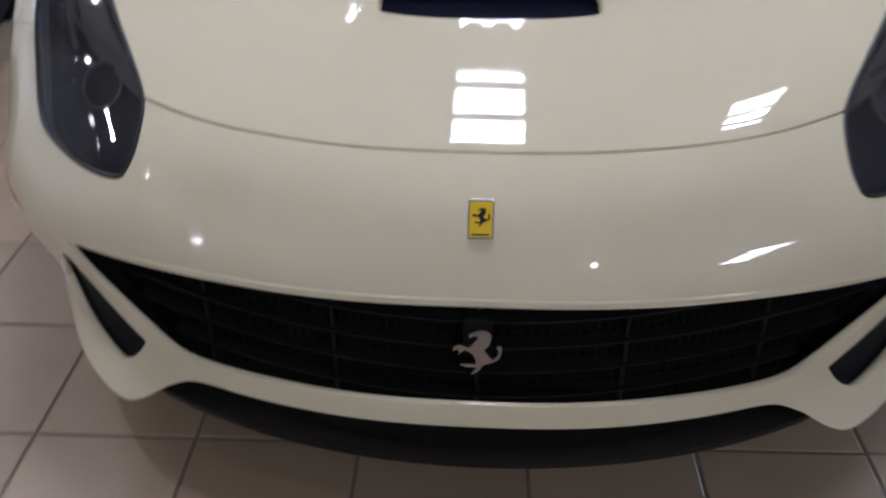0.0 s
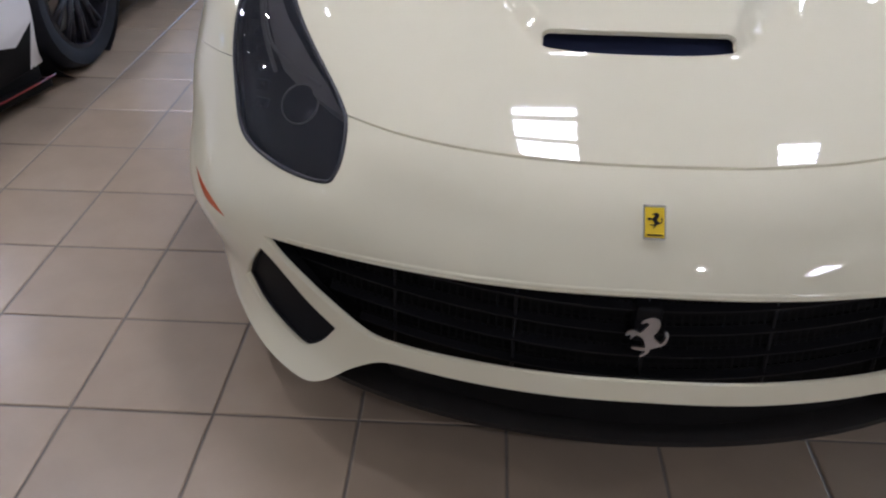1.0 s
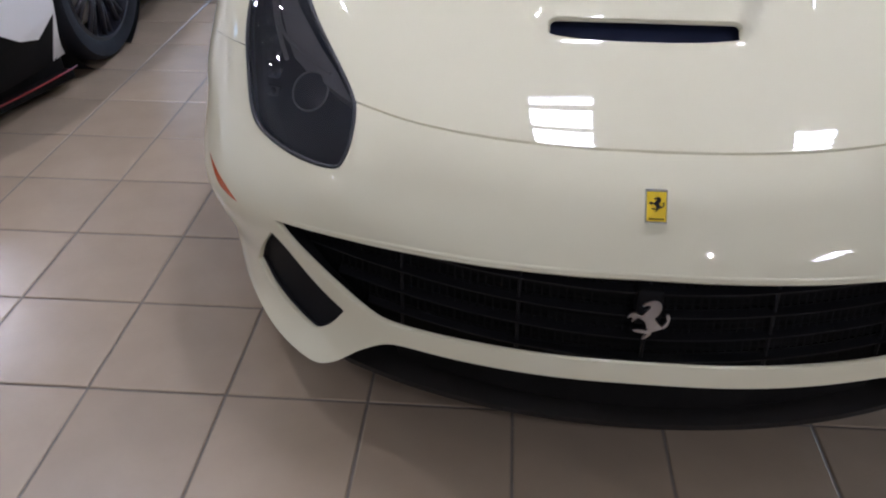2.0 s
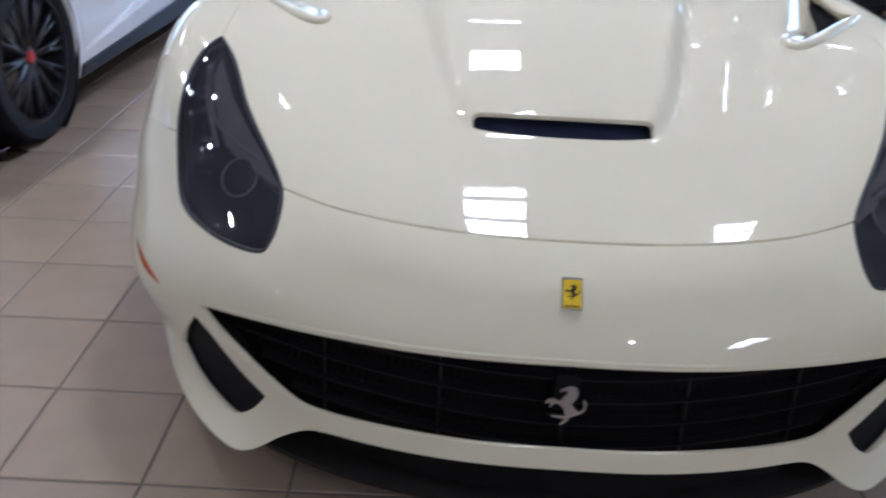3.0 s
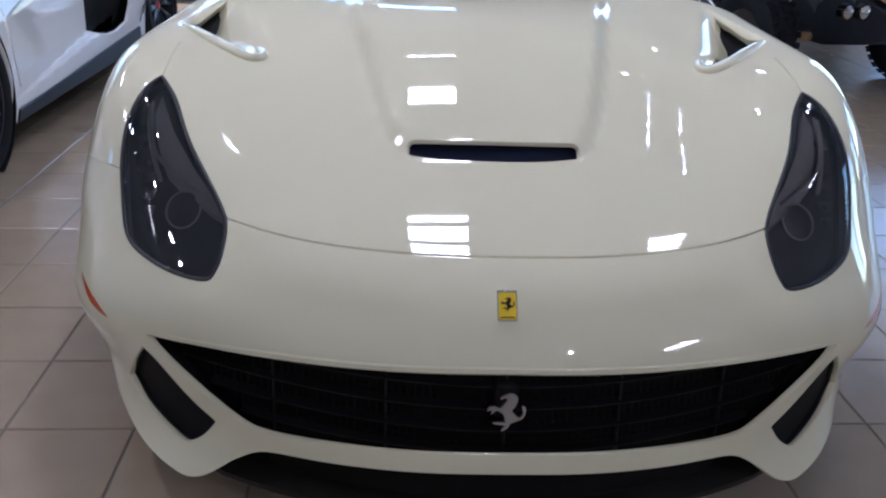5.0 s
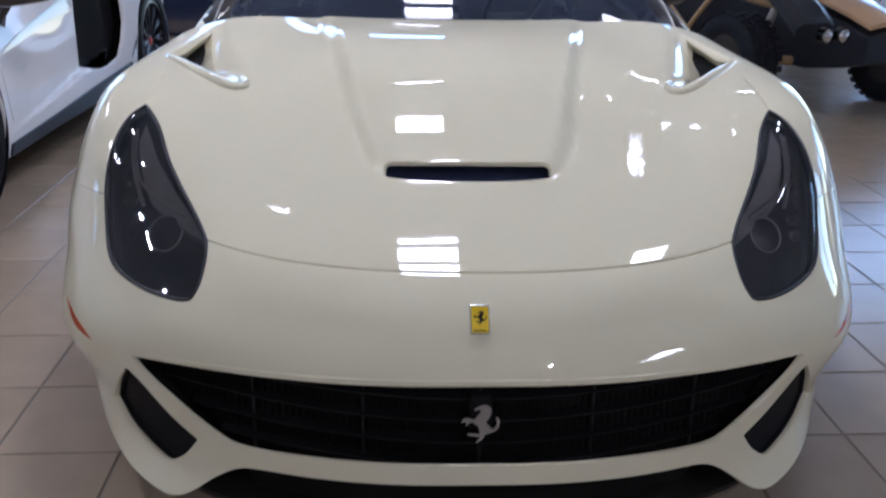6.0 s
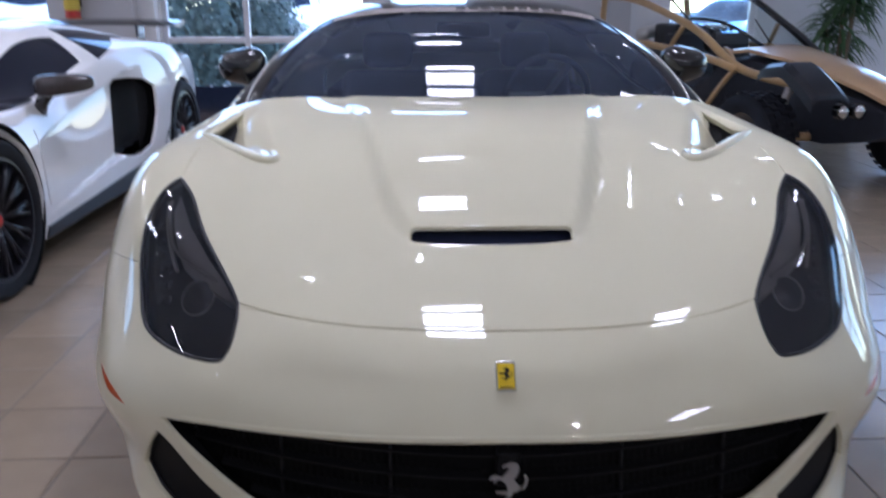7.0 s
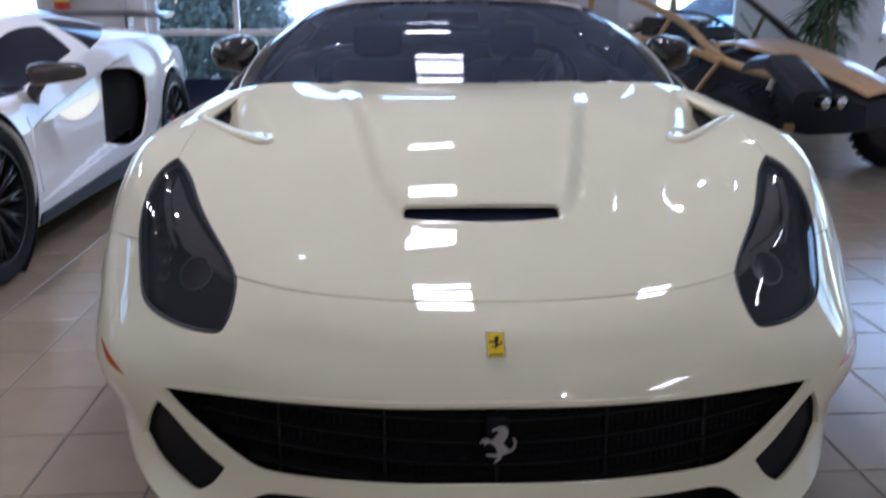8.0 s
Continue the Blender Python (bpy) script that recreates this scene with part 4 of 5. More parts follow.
def side_line(func, ys, n, points, vs=(.5, 5)):
    """Turns an outline given in (y, z) on the flank into (u, v)."""
    out_ = []
    fine = np.linspace(0, len(ys) - 1, 600)
    fy = spline(ys, fine)
    for y, z in points:
        u = np.interp(y, fy, fine)
        v = np.linspace(vs[0], vs[1], 200)
        zz = func(np.full(200, u), v)[:, 2]
        out_.append((u, v[np.argmin(np.abs(zz - z))]))
    return np.array(out_)


def ring(y, z, r, n=40):
    return [(y + r * math.cos(w), z + r * math.sin(w)) for w in np.linspace(0, 2 * math.pi, n, endpoint=False)]


# half sections of the coupe behind the bonnet: centre, roof edge, waist, flank, low flank, sill
COUPE_CABIN = [
    (1.10, ((0, .5), (.60, .5), (.93, .76), (.985, .58), (.975, .32), (.94, .14))),
    (1.50, ((0, .965), (.70, .925), (.90, .84), (.965, .58), (.95, .30), (.92, .14))),
    (1.95, ((0, 1.255), (.585, 1.19), (.89, .86), (.945, .58), (.93, .30), (.91, .14))),
    (2.45, ((0, 1.278), (.58, 1.22), (.90, .87), (.955, .60), (.93, .32), (.91, .14))),
]
COUPE_TAIL = [
    (3.00, ((0, 1.262), (.55, 1.19), (.93, .89), (.985, .62), (.955, .35), (.92, .15))),
    (3.50, ((0, 1.185), (.52, 1.11), (.95, .92), (1.0, .66), (.985, .40), (.94, .17))),
    (4.00, ((0, 1.06), (.50, 1.01), (.93, .92), (.99, .66), (.965, .42), (.92, .22))),
    (4.48, ((0, .97), (.48, .955), (.86, .88), (.90, .66), (.88, .46), (.80, .32)))]
rear, rear_y, rear_n = body_skin(COUPE_CABIN + COUPE_TAIL)
screen = curve2([(.62, 0), (.66, .5), (.98, 1.12, 1), (1.4, 1.06), (2.05, .98, 1), (2.0, .5), (1.98, 0), (2.0, -.5), (2.05, -.98, 1), (1.4, -1.06), (.98, -1.12, 1), (.66, -.5)])
side_win = curve2([(1.35, 1.93, 1), (3.9, 1.9), (4.6, 1.55, 1), (4.0, 1.28), (3.0, 1.26), (2.2, 1.26, 1)])
back_win = curve2([(4.35, .7, 1), (5.7, .7, 1), (5.8, 0), (5.7, -.7, 1), (4.35, -.7, 1), (4.3, 0)])
sflip = lambda line: line[::-1] * (1, -1)
arch = side_line(rear, rear_y, rear_n, ring(3.58, .35, .385), (1.8, 5))
tail = Skin(rear, np.linspace(0, 7, 71), np.linspace(-5, 5, 81), {"screen": [screen], "side": [side_win, sflip(side_win)], "back": [back_win], "arch": [arch, sflip(arch)]}, .03)
tail.cut()
wide = np.abs(tail.middle[:, 1])
top = (tail.kind == "body") & (((wide < 1.24) & (tail.middle[:, 0] > .98) & (tail.middle[:, 0] < 4.25)) | ((wide < 1.45) & (tail.middle[:, 0] > .5) & (tail.middle[:, 0] < 1.6)))
tail.kind[top] = "roof"
tail.kind[(tail.kind == "body") & (tail.middle[:, 0] < .45)] = "gone"
tail.panel(["body"], "body_shell", PAINT, coupe, .015)
tail.panel(["roof"], "roof", GLOSS_BLACK, coupe, .015, label="gloss black roof and screen pillars")
tail.panel(["screen"], "windscreen", SCREEN, coupe, .005, .004, "dark tinted windscreen")
tail.panel(["back"], "rear_window", SCREEN, coupe, .005, .004)
for half in (tail.middle[:, 1] < 0, tail.middle[:, 1] > 0):
    tail.panel(["side"], "side_window", SCREEN, coupe, .005, .004, where=half)
# thin bright silver line along the outer edge of the screen pillars
for sgn in (-1, 1):
    edge_u = np.linspace(.98, 3.4, 30)
    part("screen_trim", tube([Vector(q) + Vector((0, 0, .003)) for q in rear(edge_u, np.full(30, sgn * 1.245))], .0035, 8), SATIN, coupe, "bright metal trim")
# scuttle between bonnet and windscreen, tail panel
part("scuttle", tube([(x, 1.335 + .2 * x * x, .93 - .03 * x * x) for x in np.linspace(-.60, .60, 15)], .016, 8), BLACK_PLASTIC, coupe)
bm = prism([(-.8, .33), (-.9, .5), (-.9, .66), (-.86, .88), (-.48, .955), (0, .97), (.48, .955), (.86, .88), (.9, .66), (.9, .5), (.8, .33)], .02, .004)
bm.transform(Matrix.Translation((0, 4.475, 0)))
part("tail_panel", bm, PAINT, coupe)
for s in (-1, 1):
    bm = lathe([(0, -.02), (.06, -.02), (.075, 0), (.075, .03)], 28, "Y")
    bm.transform(Matrix.Translation((s * .62, 4.515, .72)) @ pose(0, 0, 0, 0, 0, 180))
    part("tail_lamp", bm, RED, coupe)
# sun strip along the top of the windscreen, with bars for its lettering
def on_tail(u, v, lift=.004):
    u, v = np.array([u, u + .01, u], float), np.array([v, v, v + .01], float)
    a, b, c = rear(u, v)
    n = np.cross(b - a, c - a)
    n /= np.linalg.norm(n)
    return Vector(a + n * (lift if n[2] > 0 else -lift))


def strip(u0, u1, v0, v1, lift, steps=16):
    bm = bmesh.new()
    pts = [[bm.verts.new(on_tail(u, v, lift)) for u in (u0, (u0 + u1) / 2, u1)] for v in np.linspace(v0, v1, steps)]
    for a, b in zip(pts, pts[1:]):
        for i in range(2):
            bm.faces.new((a[i], a[i + 1], b[i + 1], b[i]))
    bmesh.ops.recalc_face_normals(bm, faces=bm.faces)
    return bm


STRIP = material("beige_sun_strip", (0.30, 0.27, 0.25), 0.5, vary=0.1)
sunstrip = part("sun_strip", strip(1.86, 1.97, -.84, .84, .006), STRIP, coupe, "beige sun strip with dark lettering bars")
for a in np.arange(-.05, .56, .075):
    part("lettering_bar", strip(1.895, 1.935, a, a + .055, .009, 3), GLOSS_BLACK, sunstrip)

# door mirrors
for s in (-1, 1):
    bm = bmesh.new()
    bmesh.ops.create_uvsphere(bm, u_segments=24, v_segments=14, radius=1)
    for v in bm.verts:
        x, y, z = v.co
        k = (abs(x) ** 3 + abs(z) ** 3) ** (1 / 3) + 1e-6
        grow = math.hypot(x, z) / k
        y = min(y, .55)
        v.co = (x * grow * .105, y * .085, z * grow * .072 * (1 - .22 * x * s))
    bm.transform(Matrix.Translation((s * .905, 1.96, 1.03)) @ pose(0, 0, 0, 0, 0, s * 8))
    mirror = part("door_mirror", smooth(bm, 50), GLOSS_BLACK, coupe, "gloss black door mirror")
    part("mirror_stalk", tube([(s * .80, 1.99, .90), (s * .85, 1.98, .95), (s * .89, 1.97, .99)], [.028, .02, .018], 8), GLOSS_BLACK, mirror)
    bm = boxed(s * .925 - .085, s * .925 + .085, 2.008, 2.014, .985, 1.075, .003)
    part("mirror_glass", bm, CHROME, mirror)

# cabin: dashboard, steering wheel, two seats, mirror
part("dashboard", smooth(boxed(-.68, .68, 1.62, 1.95, .70, .90, .05, 3)), LEATHER, coupe)
bm = lathe([(.175 + .014 * math.cos(w), .014 * math.sin(w)) for w in np.linspace(0, 2 * math.pi, 10, endpoint=False)], 40, "Y", closed=True)
bm.transform(Matrix.Translation((.36, 2.08, .90)) @ pose(0, 0, 0, 22, 0, 0))
steer = part("steering_wheel", bm, LEATHER, coupe)
for w in (0, 150, 210 + 60):
    a = radians(w - 90)
    part("spoke", tube([(.36, 2.08, .90), (.36 + .17 * math.cos(a), 2.08 - .17 * math.sin(a) * .35, .90 + .17 * math.sin(a) * .93)], .016, 6), SATIN, steer)
for s in (-1, 1):
    seat = part("seat", smooth(boxed(s * .36 - .25, s * .36 + .25, 2.25, 2.75, .30, .48, .06, 3)), LEATHER, coupe, "dark leather bucket seat")
    bm = boxed(s * .36 - .24, s * .36 + .24, -.07, .07, 0, .56, .06, 3)
    bm.transform(Matrix.Translation((0, 2.78, .42)) @ pose(0, 0, 0, -20, 0, 0))
    part("backrest", smooth(bm), LEATHER, seat)
    bm = boxed(s * .36 - .13, s * .36 + .13, -.05, .05, 0, .18, .045, 3)
    bm.transform(Matrix.Translation((0, 2.96, .96)) @ pose(0, 0, 0, -12, 0, 0))
    part("headrest", smooth(bm), LEATHER, seat)
part("rear_view_mirror", smooth(boxed(-.11, .11, 2.0, 2.03, 1.14, 1.20, .012)), BLACK_PLASTIC, coupe)
part("rear_shelf", boxed(-.7, .7, 3.1, 4.1, .80, .84), LEATHER, coupe)

# the body's stance on its wheels: nose up, the bonnet falling less steeply, front stretched a little
def settle(mesh):
    co = np.empty(len(mesh.vertices) * 3)
    mesh.vertices.foreach_get("co", co)
    co = co.reshape(-1, 3)
    y, z = np.minimum(co[:, 1], 2.0), co[:, 2].copy()
    wide_ = np.abs(co[:, 0])
    co[:, 0] += np.sign(co[:, 0]) * (.0117 * np.minimum(wide_, .8) - .012 * np.clip((wide_ - .84) / .1, 0, 1))
    co[:, 1] += .059 * y - .0024 * z - .0023
    co[:, 2] = 1.024 * z + .0032 - .0439 * y * np.clip(z / .45, 0, 1)
    mesh.vertices.foreach_set("co", co.ravel())
    mesh.update()


for ob in coupe.children:
    if ob.name.startswith("wheel"):
        ahead = sum(v.co.y for v in ob.data.vertices) / len(ob.data.vertices) < 2
        for piece in (ob, *ob.children):
            piece.data.transform(Matrix.Translation((0, .048 if ahead else .116, 0)))
    elif not ob.name.startswith("undertray"):
        for piece in (ob, *ob.children, *(c for k in ob.children for c in k.children)):
            settle(piece.data)

# ---- the white wedge-shaped supercar beside it ----
supercar = thing("supercar", "white wedge-shaped supercar with black intakes, wheels and rear wing", "car")
CX = -2.92
WEDGE_NOSE = [
    (.95, ((0, .46), (.42, .45), (.70, .42), (.83, .35), (.86, .22), (.80, .12))),
    (1.35, ((0, .58), (.46, .585), (.80, .60), (.95, .50), (.975, .28), (.92, .12))),
    (1.95, ((0, .69), (.50, .70), (.86, .755), (.975, .60), (.985, .36), (.94, .13))),
    (2.50, ((0, .86), (.56, .80), (.86, .765), (.945, .60), (.965, .36), (.94, .15))),
    (3.10, ((0, 1.10), (.54, 1.055), (.85, .85), (.925, .66), (.965, .40), (.95, .16))),
]
WEDGE_TAIL = [
    (3.70, ((0, 1.14), (.53, 1.115), (.88, .955), (.955, .70), (.98, .42), (.95, .16))),
    (4.30, ((0, 1.11), (.52, 1.07), (.92, .97), (.995, .72), (1.0, .44), (.96, .17))),
    (4.80, ((0, 1.03), (.50, 1.0), (.90, .945), (.985, .72), (.99, .46), (.95, .20))),
    (5.15, ((0, .97), (.50, .955), (.82, .85), (.91, .70), (.92, .48), (.88, .27))),
    (5.65, ((0, .90), (.50, .89), (.76, .84), (.80, .70), (.80, .52), (.78, .36)))]
wedge0, wy, wn = body_skin(WEDGE_NOSE + WEDGE_TAIL, .55)


def wedge(u, v):
    """The supercar's skin, with the door drawn in below its rising crease."""
    q = wedge0(u, v)
    y, z = q[:, 1], q[:, 2]
    step = lambda d: np.clip(d, 0, 1) ** 2 * (3 - 2 * np.clip(d, 0, 1))
    grow = np.clip((y - 2.42) / 1.1, 0, 1)
    inn = grow * step((.60 + .185 * (y - 2.43) - z) / .014) * step((3.95 - y) / .35) * step((z - .25 - .115 * (y - 2.5)) / .02)
    q[:, 0] -= np.sign(q[:, 0]) * .06 * inn * (np.abs(q[:, 0]) > .6)
    return q + np.array([CX, 0, 0])



wl = lambda pts, vs=(1.6, 5): side_line(wedge0, wy, wn, pts, vs)
intake = wl([(3.66, .80), (3.80, .80), (3.95, .785), (4.09, .73), (4.09, .66), (4.08, .56), (4.01, .45), (3.94, .36), (3.78, .335), (3.66, .335), (3.54, .355), (3.44, .39), (3.49, .52), (3.54, .65), (3.60, .77)])
arch1, arch2 = wl(ring(2.0, .345, .39)), wl(ring(4.66, .36, .385))
arch1, arch2 = arch1[np.abs(np.diff(arch1, axis=0, append=arch1[:1])).sum(1) > 1e-6], arch2[np.abs(np.diff(arch2, axis=0, append=arch2[:1])).sum(1) > 1e-6]
door_glass = curve2([(2.75, 1.9, 1), (3.6, 1.93), (4.4, 1.88, 1), (4.52, 1.3, 1), (4.0, 1.14), (3.5, 1.12, 1)])
quarter = curve2([(4.66, 2.0, 1), (5.0, 1.9), (5.3, 1.72), (5.45, 1.6, 1), (6.2, 1.55), (7.0, 1.40, 1), (6.3, 1.2), (5.4, 1.1), (4.70, 1.1, 1)])
shield = curve2([(2.15, 0), (2.25, .6), (2.6, 1.55, 1), (3.2, 1.08), (3.75, .9, 1), (3.72, 0), (3.75, -.9, 1), (3.2, -1.08), (2.6, -1.55, 1), (2.25, -.6)])
slats = curve2([(5.2, .7, 1), (6.9, .75, 1), (7.0, 0), (6.9, -.75, 1), (5.2, -.7, 1), (5.1, 0)])
buttress = curve2([(5.3, .82, 1), (6.6, .9, 1), (6.5, 1.0, 1), (5.35, .98, 1)])
skirt = wl([(2.42, .15), (2.44, .205), (3.0, .23), (3.6, .265), (4.15, .30), (4.2, .19), (3.6, .165), (3.0, .16)], (2.2, 4.98))
lip = np.array([(-.5, 5.2), (-.5, 2.5), (0, 2.6), (.4, 3.0), (.75, 3.5), (1.05, 4.05), (1.25, 4.3), (1.44, 4.05), (1.44, 5.2)])
wf = lambda ln: ln[::-1] * (1, -1)
doorgap = ribbon(wl([(2.48, .66), (2.46, .50), (2.48, .30)], (1.9, 4.9)), .014)
doorline = ribbon(wl([(2.46, .61), (2.9, .685), (3.35, .77), (3.5, .80)], (1.9, 4.9)), .012)
WH = {"intake": [intake, wf(intake)], "arch": [arch1, wf(arch1), arch2, wf(arch2)], "glass": [door_glass, wf(door_glass)], "quarter": [quarter, wf(quarter)], "shield": [shield],
      "slats": [slats], "buttress": [buttress, wf(buttress)], "skirt": [skirt, wf(skirt)], "lip": [lip, wf(lip)], "gap": [doorgap, wf(doorgap), doorline, wf(doorline)]}
wskin = Skin(wedge, np.linspace(0, 9, 190), np.linspace(-5, 5, 201), WH, .02)
wskin.cut()
hl, hr = wskin.middle[:, 1] < 0, wskin.middle[:, 1] > 0
wskin.kind[(wskin.kind == "body") & (np.abs(wskin.middle[:, 1]) > .9) & (np.abs(wskin.middle[:, 1]) < 2) & (wskin.middle[:, 0] > 2.6) & (wskin.middle[:, 0] < 3.3)] = "pillar"
wskin.panel(["body"], "body_shell", PAINT_WHITE, supercar, .02)
wskin.panel(["shield"], "windscreen", DARK_GLASS, supercar, .01, .003)
wskin.panel(["slats"], "engine_cover", GLOSS_BLACK, supercar, .01, .015)
for half in (hl, hr):
    wskin.panel(["glass"], "door_window", DARK_GLASS, supercar, .01, .006, where=half)
    wskin.panel(["quarter"], "quarter_window", DARK_GLASS, supercar, .01, .006, where=half)
    wskin.panel(["buttress"], "rear_intake", BLACK_PLASTIC, supercar, .01, .05, where=half)
    wskin.panel(["intake"], "side_intake", MESH_BLACK, supercar, .01, .07, "black side air intake", where=half)
    wskin.panel(["skirt"], "side_skirt", BLACK_PLASTIC, supercar, .02, -.012, "black side skirt", where=half)
    wskin.panel(["lip"], "front_lip", MATT_BLACK, supercar, .02, .004, "black front lip", where=half)
    wskin.panel(["pillar"], "screen_pillar", GLOSS_BLACK, supercar, .01, where=half)
for s in (-1, 1):
    wheel(supercar, CX + s * .855, 2.0, .345, .26, s, .262, 12, RIM_BLACK)
    wheel(supercar, CX + s * .835, 4.66, .358, .34, s, .272, 12, RIM_BLACK)
    for y, r in ((2.0, .395), (4.66, .39)):
        bm = lathe([(r, 0), (r, .28), (.1, .28)], 40, "X")
        bm.transform(Matrix.Translation((CX + s * .97, y, .36)) @ Matrix.Diagonal((-s, 1, 1, 1)))
        part("arch_liner", bm, MESH_BLACK, supercar)
    # mirror on a thin arm
    bm = bmesh.new()
    bmesh.ops.create_uvsphere(bm, u_segments=20, v_segments=12, radius=1)
    for v in bm.verts:
        x, y, z = v.co
        x, y, z = (math.copysign(abs(c) ** .55, c) for c in (x, y, z))
        v.co = (x * .062, y * .135, z * .048 * (1 - .22 * y) + .006 * y)
    bm.transform(Matrix.Translation((CX + s * 1.04, 2.60, .86)) @ pose(0, 0, 0, 0, 0, s * -62))
    m_ = part("door_mirror", smooth(bm, 50), CARBON, supercar, "dark carbon door mirror")
    part("mirror_arm", tube([(CX + s * .86, 2.68, .70), (CX + s * .90, 2.65, .77), (CX + s * .98, 2.60, .84)], [.04, .032, .024], 8), GLOSS_BLACK, m_)
    # red pin stripes along the front plate
    edge = spline(np.array([(.02, .79, .072), (.35, .80, .072), (.62, .91, .074), (.86, 1.17, .078), (.99, 1.66, .085)]), np.arange(0, 4.01, .25))
    part("lip_stripe", tube([(CX + s * x, y, z) for x, y, z in edge], .0035, 6), STRIPE_RED, supercar, "thin dark red stripe along the front plate")
    part("lip_stripe", tube([(CX + s * x, y - .004, z) for x, y, z in ((.66, .99, .10), (.70, 1.0, .17), (.80, 1.08, .20), (.90, 1.2, .19))], .003, 6), STRIPE_RED, supercar)
plate = [(.0, .80), (.35, .81), (.62, .92), (.86, 1.18), (.985, 1.64), (.80, 1.70)]
plate = [(-x, -y) for x, y in plate[:0:-1]] + [(x, -y) for x, y in plate]
bm = prism([(x, y) for x, y in plate], .03, .004, axis="Z")
bm.transform(Matrix.Translation((CX, 0, .045)) @ Matrix.Diagonal((1, -1, 1, 1)))
bmesh.ops.recalc_face_normals(bm, faces=bm.faces)
part("front_plate", bm, MATT_BLACK, supercar, "matt black front plate")
bm = bmesh.new()
low = [(x * .96, y + .03) for x, y in ((0, .85), (.40, .90), (.70, 1.0), (.88, 1.22), (.98, 1.62))]
rows = [[bm.verts.new((CX + k * x, y, z)) for z in (.06, .20)] for k, seq in ((-1, low[:0:-1]), (1, low)) for x, y in seq]
for a, b in zip(rows, rows[1:]):
    bm.faces.new((a[0], b[0], b[1], a[1]))
part("front_grille", bm, MESH_BLACK, supercar, "black lower grille")
part("underbody", boxed(CX - .8, CX + .8, 1.2, 5.4, .10, .15), BLACK_PLASTIC, supercar)
# small grey lettering bars on the rear flank
for y0, z0, lean in ((4.12, .335, .10), (4.20, .37, .08), (4.27, .42, .05)):
    w_ = [(y0, z0), (y0 + .012, z0), (y0 + .012 + lean, z0 + .085), (y0 + lean, z0 + .085)]
    for s in (-1, 1):
        bm = prism(w_, .003, axis="X")
        bm.transform(Matrix.Translation((CX + s * 1.0 - (0 if s > 0 else .003), 0, 0)))
        part("lettering_bar", bm, BLACK_PLASTIC, supercar)
# rear wing on two stays
bm = bmesh.new()
for a in np.linspace(-1, 1, 17):
    x, lift = CX + a * .72, -.015 * a * a
    for dy, dz in ((-.18, 0), (-.08, .035), (.08, .05), (.18, .045), (.08, .008), (-.08, -.006)):
        bm.verts.new((x, 5.66 + dy, 1.085 + dz + lift))
bm.verts.ensure_lookup_table()
for i in range(16):
    for j in range(6):
        bm.faces.new([bm.verts[q] for q in (i * 6 + j, i * 6 + (j + 1) % 6, i * 6 + 6 + (j + 1) % 6, i * 6 + 6 + j)])
bm.faces.new([bm.verts[j] for j in range(6)])
bm.faces.new([bm.verts[96 + j] for j in range(5, -1, -1)])
bmesh.ops.recalc_face_normals(bm, faces=bm.faces)
part("rear_wing", smooth(bm, 40), GLOSS_BLACK, supercar)
for s in (-1, 1):
    part("wing_stay", boxed(CX + s * .4 - .012, CX + s * .4 + .012, 5.54, 5.70, .86, 1.088, .004), GLOSS_BLACK, supercar)
bm = prism([(CX - .78, .36), (CX - .80, .6), (CX - .76, .84), (CX - .5, .93), (CX, .94), (CX + .5, .93), (CX + .76, .84), (CX + .80, .6), (CX + .78, .36)], .02, .004)
bm.transform(Matrix.Translation((0, 5.64, 0)))
part("tail_panel", bm, BLACK_PLASTIC, supercar)
bm = prism([(CX - .8, .12), (CX - .83, .35), (CX - .7, .42), (CX, .46), (CX + .7, .42), (CX + .83, .35), (CX + .8, .12)], .02, .004)
bm.transform(Matrix.Translation((0, .945, 0)))
part("nose_panel", bm, PAINT_WHITE, supercar)

# ---- the tube-framed off-road buggy ----
buggy = thing("buggy", "tan tube-framed off-road buggy with black mudguards and knobbly tyres", "buggy", at=(2.734, 4.404, 0))
buggy.rotation_euler = (0, 0, radians(15.9))
buggy.scale = (.892, .892, .892)


def bar(name, pts, r=.028, mat=None, mirror=True, label="", parent=buggy):
    for s in ((1, -1) if mirror else (1,)):
        p = np.array([(s * x, y, z) for x, y, z in pts], float)
        if len(p) > 2:
            p = spline(p, np.arange(0, len(p) - 1 + .01, .2))
        part(name, tube(p, r, 10), mat or TUBE, parent, label)


bar("frame_tube", [(-.50, 3.05, 1.475), (-.50, 2.55, 1.447), (-.50, 2.05, 1.36), (-.50, 1.43, 1.205), (-.50, 1.03, 1.05), (-.49, .64, .868), (-.44, .17, .79), (-.36, -.2, .74)], .036, mirror=False)
# far twin of the tan tube; black colour stands in for its backlit shade
bar("frame_tube", [(.50, 3.05, 1.475), (.50, 2.5, 1.52), (.50, 2.0, 1.475), (.50, 1.43, 1.235), (.50, 1.08, 1.07), (.48, .64, .868), (.43, .17, .79), (.36, -.2, .74)], .034, GLOSS_BLACK, False, "black frame tube")
bar("frame_tube", [(.55, 2.2, 1.02), (.56, 1.6, .98), (.55, 1.03, .93), (.53, .62, .85)], .033)
bar("frame_tube", [(.42, -.2, .40), (.60, .5, .34), (.66, 1.3, .32), (.55, 2.2, .36)], .034)
bar("frame_tube", [(.51, 1.47, 1.19), (.57, 1.74, .82), (.62, 1.9, .45)], .022)
bar("frame_tube", [(.51, .65, .86), (.57, .80, .66), (.64, 1.0, .35)], .022)
